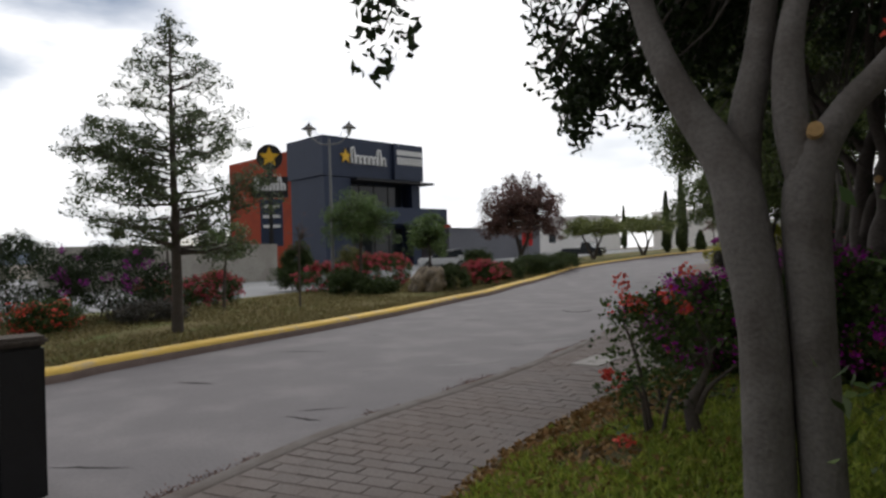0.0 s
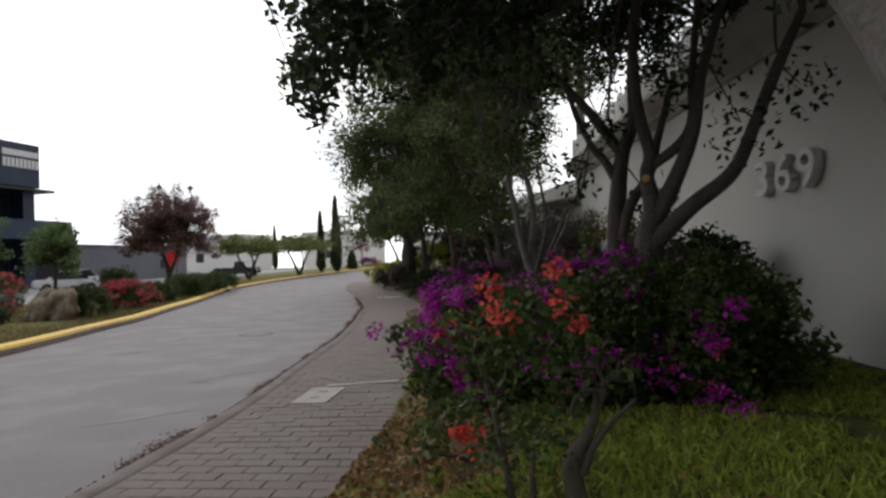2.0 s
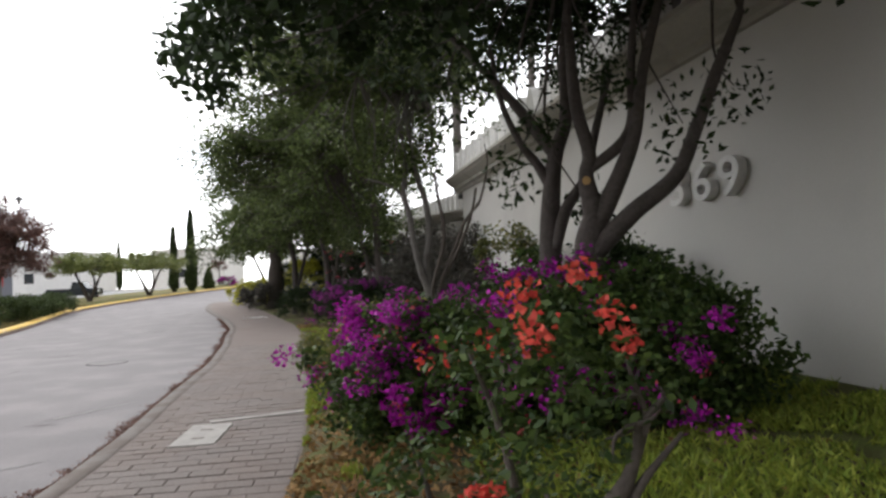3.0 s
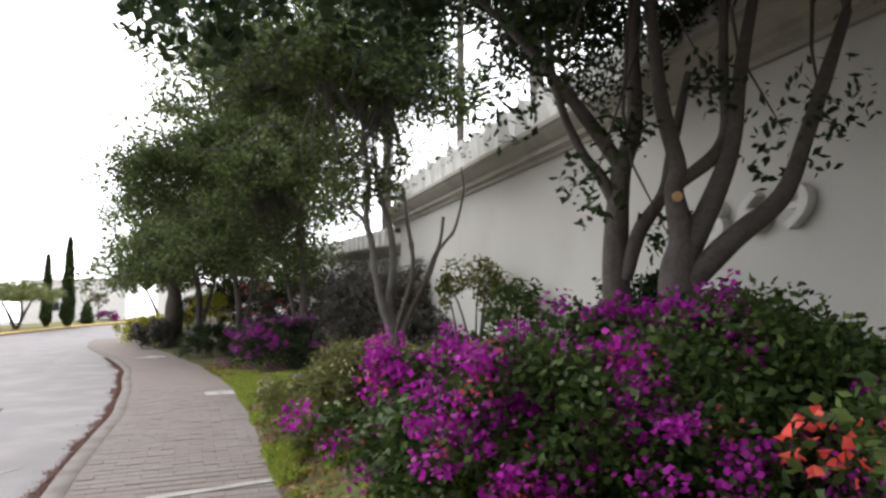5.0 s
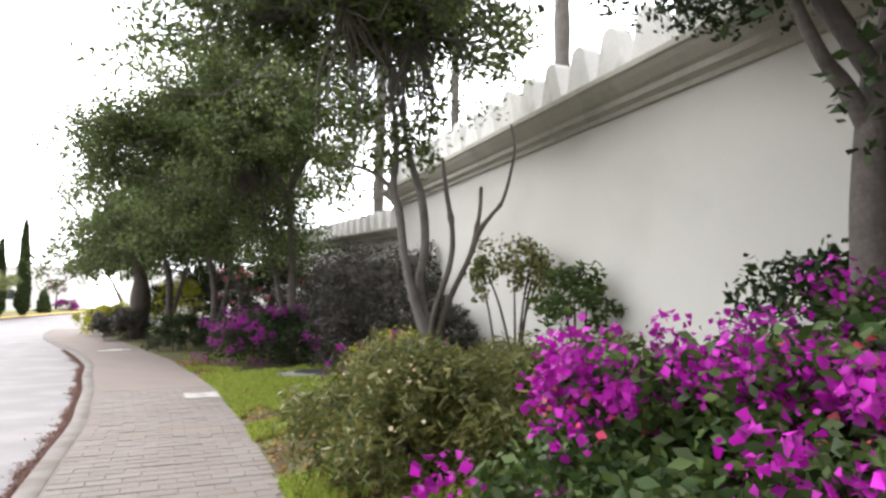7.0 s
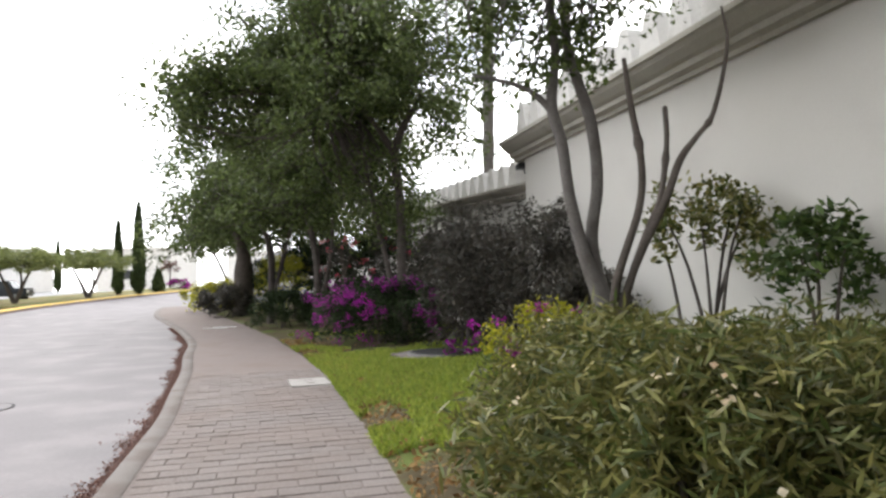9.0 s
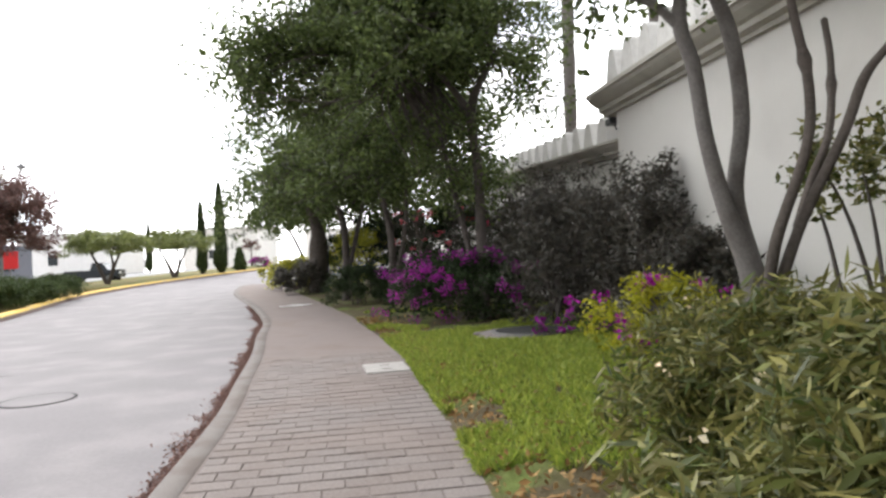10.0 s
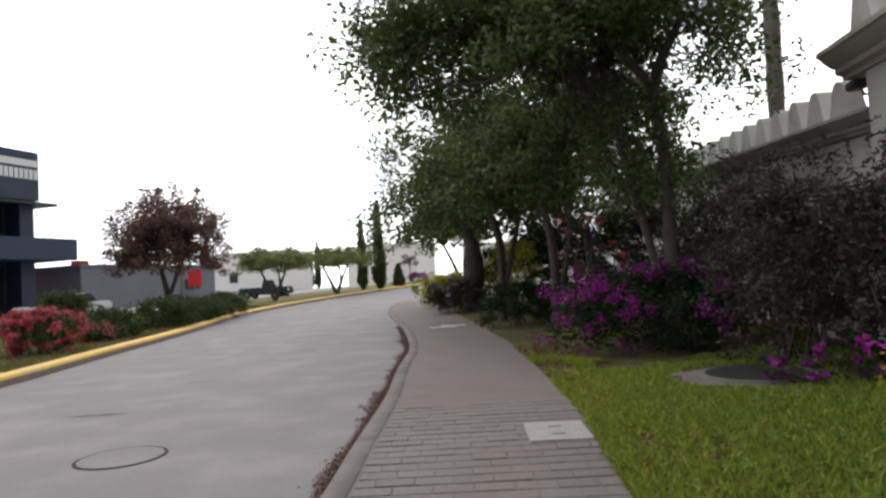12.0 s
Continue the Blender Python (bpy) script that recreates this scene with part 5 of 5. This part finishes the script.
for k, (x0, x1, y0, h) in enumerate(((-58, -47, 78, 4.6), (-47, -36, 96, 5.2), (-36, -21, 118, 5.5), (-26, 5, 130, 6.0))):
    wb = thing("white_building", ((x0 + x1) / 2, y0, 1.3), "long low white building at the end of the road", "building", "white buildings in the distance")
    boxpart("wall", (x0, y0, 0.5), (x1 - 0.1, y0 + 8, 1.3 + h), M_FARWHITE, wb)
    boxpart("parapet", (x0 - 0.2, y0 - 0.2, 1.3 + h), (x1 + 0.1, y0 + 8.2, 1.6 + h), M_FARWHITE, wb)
    xx = x0 + 0.4 * (x1 - x0)
    boxpart("window", (xx - 0.6, y0 - 0.05, 2.6), (xx + 0.6, y0 - 0.02, 3.8), M_GLASS, wb)
rs = thing("red_sign", (-42, 57, 1), "bright red round-cornered sign board", "sign")
boxpart("board", (-42.8, 57, 2.2), (-41.4, 57.12, 3.6), M_REDSIGN, rs, bevel=0.04)
bm = bmesh.new()
cyl(bm, (-42.1, 57.06, 0.6), (-42.1, 57.06, 2.2), 0.06)
part("post", bm, M_GREYMETAL, rs)


def car(at, heading, paint, label, pickup=False):
    """A parked car: rounded body, cabin with glass, four wheels."""
    ob = thing("car" if not pickup else "pickup_truck", at, label, "car")
    m = Matrix.Translation(at) @ Matrix.Rotation(heading, 4, "Z")
    bm = bmesh.new()
    box(bm, (-2.2, -0.85, 0.3), (2.2, 0.85, 0.92), 0.12, m)
    body = part("body", bm, paint, ob)
    bm = bmesh.new()
    vs = box(bm, (-1.0 if not pickup else -0.1, -0.74, 0.9), (1.3, 0.74, 1.45), 0.0)
    for v in vs:
        if v.co.z > 1.2:
            v.co.x = v.co.x * 0.62 + 0.08
            v.co.y *= 0.86
    bmesh.ops.transform(bm, matrix=m, verts=bm.verts[:])
    part("cabin", bm, M_GLASS, ob)
    boxpart("roof", (-0.62 if not pickup else -0.02, -0.62, 1.44), (0.86, 0.62, 1.5), paint, ob, bevel=0.02, m=m)
    for x in (-1.4, 1.4):
        for y in (-0.8, 0.8):
            bm = bmesh.new()
            cyl(bm, m @ Vector((x, y - 0.1, 0.32)), m @ Vector((x, y + 0.1, 0.32)), 0.32, None, 18)
            w = part("wheel", bm, M_TYRE, ob)
            bm = bmesh.new()
            cyl(bm, m @ Vector((x, y - 0.11, 0.32)), m @ Vector((x, y + 0.11, 0.32)), 0.19, None, 14)
            part("rim", bm, M_GREYMETAL, w, "grey metal rim")
    for y in (-0.6, 0.6):
        boxpart("headlight", (2.16, y - 0.15, 0.6), (2.215, y + 0.15, 0.75), M_WHITE, ob, m=m)


car((-37.0, 38.5, rise(38) - 0.05), 0.9, M_CARWHITE, "white parked car in the lot")
car((-41.5, 44.0, rise(44) - 0.05), 0.9, M_CARWHITE, "white parked car in the lot")
car((-35.0, 57.4, rise(57) - 0.05), 0.2, M_CARDARK, "dark parked pickup truck", True)

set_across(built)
cypress(left(-23.9, 51.1), 6.5, 0.4, 1)
cypress(left(-26.5, 53.3), 5.4, 0.33, 2)
cypress(left(-25.3, 57.2), 1.8, 0.45, 3)

# bollard at the walk's start
bo = thing("bollard", (-2.1, -0.12, 0), "black painted wooden bollard with a chamfered top", "bollard")
bm = bmesh.new()
box(bm, (-2.24, -0.25, -0.1), (-1.96, 0.02, 0.9), 0.02)
part("post", bm, M_BLACK, bo)
bm = bmesh.new()
box(bm, (-2.26, -0.27, 0.9), (-1.94, 0.04, 0.96), 0.02)
part("cap", bm, M_BARKDARK, bo)

# hills on the horizon, distance haze painted into their blue-grey colour
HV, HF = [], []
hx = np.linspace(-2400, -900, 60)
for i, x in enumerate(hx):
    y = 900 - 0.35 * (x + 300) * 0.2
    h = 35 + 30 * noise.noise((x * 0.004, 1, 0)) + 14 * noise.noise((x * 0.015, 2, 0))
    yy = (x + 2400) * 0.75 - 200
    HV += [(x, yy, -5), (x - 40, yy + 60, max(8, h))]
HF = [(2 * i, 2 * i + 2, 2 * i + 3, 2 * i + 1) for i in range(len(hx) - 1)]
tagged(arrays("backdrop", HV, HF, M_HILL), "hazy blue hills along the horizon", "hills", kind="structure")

# ---- paving: brick pavers in rows across the walk ----
def paver_mesh(length, width, bev=0.008, h=0.03):
    bm = bmesh.new()
    a, b = length / 2, width / 2
    lo = [bm.verts.new((x, y, -h)) for x, y in ((-a, -b), (a, -b), (a, b), (-a, b))]
    mi = [bm.verts.new((x, y, -bev)) for x, y in ((-a, -b), (a, -b), (a, b), (-a, b))]
    hi = [bm.verts.new((x, y, 0)) for x, y in ((-a + bev, -b + bev), (a - bev, -b + bev), (a - bev, b - bev), (-a + bev, b - bev))]
    bm.faces.new(hi)
    for r0, r1 in ((lo, mi), (mi, hi)):
        for i in range(4):
            j = (i + 1) % 4
            bm.faces.new((r0[i], r0[j], r1[j], r1[i]))
    me = bpy.data.meshes.new("paver")
    bm.to_mesh(me)
    bm.free()
    me.materials.append(M_PAVER)
    return me


ROW, LEN = 0.14, 0.235
full = paver_mesh(LEN - 0.006, ROW - 0.006, 0.004)
pav = bpy.data.objects["pavement"]
rp = random.Random(9)
fv = np.array([v.co for v in full.vertices])
ff = [list(p.vertices) for p in full.polygons]
RV, RF, nbase = [], [], 0
y, row = -3.0, 0
while y < 13.9:
    x0, x1 = KERB(y) + 0.185, WALK(y) - 0.02
    slope = (KERB(y + 0.3) - KERB(y - 0.3)) / 0.6
    ang = math.atan(-slope)
    ca, sa = math.cos(ang), math.sin(ang)
    n = max(1, int(round((min(x1, 4.0) - x0) / ca / LEN)))
    off = (row % 2) * 0.5
    k = 0 - off
    while k < n - 0.01:
        lo_k, hi_k = max(k, 0), min(k + 1, n)
        cx = (lo_k + hi_k) / 2 * LEN
        px, py = x0 + cx * ca, y + cx * sa
        sc = (hi_k - lo_k) if hi_k - lo_k < 0.99 else 1.0
        dz = rp.uniform(-0.003, 0.002)
        if 8.6 < py < 12.6 and not (sc < 1):
            ob = new("paver", full)
            ob.parent = pav
            ob.location, ob.rotation_euler = (px, py, rise(py) + dz), (rp.uniform(-0.012, 0.012), rp.uniform(-0.012, 0.012), ang + rp.uniform(-0.012, 0.012))
        elif px < WALK(py) + 0.02:
            a2 = ang + rp.uniform(-0.012, 0.012)
            c2, s2 = math.cos(a2), math.sin(a2)
            q = fv * np.array([sc, 1, 1])
            RV.append(np.stack([px + q[:, 0] * c2 - q[:, 1] * s2, py + q[:, 0] * s2 + q[:, 1] * c2, rise(py) + dz + q[:, 2]], 1))
            RF += [[i + nbase for i in p] for p in ff]
            nbase += len(fv)
        k += 1
    y += ROW / ca * 1.0
    row += 1
rest = arrays("pavers", np.concatenate(RV), RF, M_PAVER, pav)
rest.data.polygons.foreach_set("use_smooth", [False] * len(rest.data.polygons))
tagged(rest, "worn brick pavers", kind="stuff")
strip("walk_slab", lambda q: KERB(q) + 0.19, lambda q: WALK(q) - 0.02, list(np.arange(13.95, 35.0, 0.4)), -0.004, -0.004, M_SLAB, "brownish concrete walk beyond the pavers", 3)


def lid(corner, w, d, ang, label, mat=M_LID, h=0.012):
    m = Matrix.Translation((corner[0], corner[1], rise(corner[1]))) @ Matrix.Rotation(ang, 4, "Z")
    ob = thing("utility_cover", (corner[0], corner[1], rise(corner[1])), label, "cover")
    boxpart("slab", (-w / 2, -d / 2, -0.03), (w / 2, d / 2, h), mat, ob, bevel=0.006, m=m)
    for s in (-1, 1):
        boxpart("lifting_slot", (-0.05, s * d * 0.2 - 0.012, h), (0.05, s * d * 0.2 + 0.012, h + 0.003), M_BED, ob, m=m)
    return ob


lid((-3.27, 13.1), 0.46, 0.6, 0.34, "pale concrete utility cover set in the walk")
lid((-1.9, 6.05), 0.36, 0.78, 0.2, "pale concrete utility cover set in the walk")
boxpart_band = boxpart("paving_band", (0, -0.05, -0.03), (0.9, 0.05, 0.009), M_LID, m=Matrix.Translation((-2.06, 6.55, 0)) @ Matrix.Rotation(0.5, 4, "Z"))
tagged(boxpart_band, "narrow pale concrete band across the walk", "paving band", kind="structure")
for k in range(2):
    tagged(boxpart("painted_dash", (-0.3, -0.07, 0.0), (0.3, 0.07, 0.008), M_WHITE, m=Matrix.Translation((-8.0 + 0.1 * k, 22.8 + 0.45 * k, rise(22.8) + 0.004)) @ Matrix.Rotation(0.2, 4, "Z")), "short white dash painted on the walk", "paint mark", "white dashes on the walk")

# road manhole and cracks
mh = thing("manhole_cover", (-6.55, 12.1, ROAD_Z), "round iron manhole cover in the road", "manhole")
bm = bmesh.new()
cyl(bm, (-6.55, 12.1, ROAD_Z - 0.02), (-6.55, 12.1, ROAD_Z + 0.006), 0.345, 0.345, 40)
part("frame", bm, M_TYRE, mh)
bm = bmesh.new()
cyl(bm, (-6.55, 12.1, ROAD_Z - 0.01), (-6.55, 12.1, ROAD_Z + 0.008), 0.318, 0.317, 40)
part("lid", bm, M_ASPHALT, mh)
gm = thing("garden_manhole", (-1.8, 15.2, 0), "open iron manhole ring in a concrete collar on the lawn", "manhole")
bm = bmesh.new()
cyl(bm, (-1.8, 15.25, -0.05), (-1.8, 15.25, 0.03), 0.66, 0.62, 26)
box(bm, (-2.55, 15.3, -0.05), (-2.05, 15.6, 0.012), 0.02)
part("collar", bm, M_KERB, gm)
bm = bmesh.new()
cyl(bm, (-1.74, 15.23, 0.0), (-1.74, 15.23, 0.06), 0.53, 0.52, 28)
part("ring", bm, M_IRON, gm)
# black disc over the ring: the dark of the open hollow painted as colour
bm = bmesh.new()
cyl(bm, (-1.74, 15.23, 0.02), (-1.74, 15.23, 0.066), 0.48, 0.475, 28)
part("lid", bm, M_TYRE, gm)
gm.location.z += 0.06

rc = random.Random(21)
def crack(x, y, length, ang, wid):
    """A ragged thin crack lying on the road."""
    n = 9
    V, F = [], []
    for i in range(n):
        f = i / (n - 1)
        w = wid * math.sin(math.pi * min(max(f, 0.04), 0.96)) * rc.uniform(0.5, 1.2)
        j = rc.uniform(-0.03, 0.03) * length
        cx, cy = x + math.cos(ang) * (f - 0.5) * length - math.sin(ang) * j, y + math.sin(ang) * (f - 0.5) * length + math.cos(ang) * j
        for s in (-1, 1):
            px, py = cx - math.sin(ang) * w * s, cy + math.cos(ang) * w * s
            V.append((px, py, rise(py) + ROAD_Z + 0.004))
    F = [(2 * i, 2 * i + 1, 2 * i + 3, 2 * i + 2) for i in range(n - 1)]
    return V, F


def cracks(name, spec, mat, label):
    V, F = [], []
    for s in spec:
        v, f = crack(*s)
        F += [tuple(i + len(V) for i in q) for q in f]
        V += v
    tagged(arrays(name, V, F, mat), label, "road wear", kind="stuff")


spec = [(-10.86, 22.5, 0.9, 0.3, 0.03), (-9.6, 19.5, 0.9, 0.25, 0.03), (-7.2, 9.2, 0.7, 0.5, 0.03), (-8.4, 13.5, 0.8, 0.4, 0.03), (-6.2, 4.4, 0.8, 0.6, 0.03), (-5.0, 2.2, 0.6, 0.5, 0.03), (-4.2, 0.2, 0.7, 0.6, 0.03), (-12.2, 27.0, 1.2, 0.2, 0.04)]
for k in range(26):
    yy = rc.uniform(-2, 34)
    f = rc.uniform(0.08, 0.92)
    spec.append((YELLOW(yy) + (KERB(min(yy, 34)) - YELLOW(yy)) * f, yy, rc.uniform(0.25, 0.8), rc.uniform(0.0, 1.9), rc.uniform(0.008, 0.02)))
cracks("road_cracks", spec, M_ROADLINE, "short dark cracks in the road")
spec = [(-9.2, 9.4, 1.1, 0.6, 0.08), (-10.2, 12.2, 1.3, 0.6, 0.08), (-3.3, 5.2, 1.0, 0.9, 0.05), (-3.9, 7.6, 1.2, 1.2, 0.05)]
cracks("road_patches", spec, M_PATCH, "pale worn patches in the road")

# ---- grass, litter, gutter dirt ----
rg = np.random.default_rng(77)
n = 260000
gyv = rg.uniform(-2.0, 20.0, n)
walkx = np.array([WALK(q) for q in np.linspace(-2, 20, 200)])
wx = np.interp(gyv, np.linspace(-2, 20, 200), walkx)
wallx = END.x + (END.y - gyv) * 0.2782 - 0.1
gxv = wx + (wallx - wx) * rg.uniform(0, 1, n) ** 1.35
patch = np.array([noise.noise((a * 0.9, b * 0.9, 3.3)) + 0.5 * noise.noise((a * 3.1, b * 3.1, 1.3)) for a, b in zip(gxv, gyv)])
edge = gxv - wx
lush = ((gyv > 9.6) & (gyv < 15.9)) | ((gyv < 4.9) & (edge > 0.25))
bare = (gyv > 2.0) & (gyv < 5.2) & (edge < 1.1)
keep = patch > np.where(lush & ~bare, -0.52, 0.0) + np.where(edge < 0.35, 0.28, 0.0) + np.where(bare, 0.12, 0.0)
for cx, cy, r in ((1.3, 5.4, 1.1), (0.0, 8.4, 0.9), (-2.95, 18.1, 1.4), (2.0, 1.45, 0.25), (-1.8, 15.3, 0.75), (0.5, 15.5, 1.5), (0.6, 13.6, 0.8)):
    keep &= (gxv - cx) ** 2 + (gyv - cy) ** 2 > r * r
gxv, gyv = gxv[keep], gyv[keep]
m = len(gxv)
h = rg.uniform(0.03, 0.09, m)
cent = np.stack([gxv, gyv, h * 0.5 - 0.005 + np.array([garden_z(a, b) for a, b in zip(gxv, gyv)])], 1)
v, f = leaf_arrays(cent, 0.085, rg, 0.14, 0.0, 1.3, 0.2, 0.45)
tagged(arrays("grass", v, f, M_GRASS), "short green and yellowing lawn grass", "grass", kind="stuff")
n = 7000
ly = np.where(rg.uniform(0, 1, n) < 0.45, rg.uniform(1.5, 5.0, n), rg.uniform(-1, 19, n))
lx = np.interp(ly, np.linspace(-2, 20, 200), walkx) + np.abs(rg.normal(size=n)) * np.where((ly > 1.5) & (ly < 5.0), 0.7, 0.4) + 0.02
v, f = leaf_arrays(np.stack([lx, ly, 0.015 + rg.uniform(0, 0.03, n) + np.array([garden_z(a, b) for a, b in zip(lx, ly)])], 1), 0.05, rg, 0.5, 0.0, 0.0, 0.4)
tagged(arrays("leaf_litter", v, f, M_LITTER), "dry brown leaves along the edge of the lawn", "leaf litter", kind="stuff")
n = 42000
ly = rg.uniform(-1, 24, n)
kx = np.interp(ly, np.linspace(-2, 25, 200), [KERB(q) for q in np.linspace(-2, 25, 200)])
wob = np.array([noise.noise((q * 0.8, 0, 0)) + 0.6 * noise.noise((q * 3.5, 5, 0)) for q in ly])
d = np.abs(rg.normal(size=n)) * (0.045 + 0.12 * np.clip(wob + 0.1, 0, 1.3))
zz = np.array([rise(q) for q in ly]) + ROAD_Z + 0.008
v, f = leaf_arrays(np.stack([kx - 0.015 - d, ly, zz], 1), 0.019, rg, 0.6, 0.0, 0.0, 0.3)
tagged(arrays("gutter_dirt", v, f, M_GRIT), "reddish-brown dirt and leaf bits in the gutter", "dirt", kind="stuff")
n = 60000
ly = rg.uniform(0, 36, n)
yx = np.interp(ly, np.linspace(-1, 37, 200), [YELLOW(q) for q in np.linspace(-1, 37, 200)])
lx = yx - 0.45 - 7.5 * rg.uniform(0, 1, n) ** 1.5
v, f = leaf_arrays(np.stack([lx, ly, np.array([rise(q) for q in ly]) + 0.09], 1), 0.13, rg, 0.14, 0.0, 1.0, 0.2, 0.4)
tagged(arrays("verge_grass", v, f, M_VERGE), "dry straw-green grass on the verge", "grass", kind="stuff")
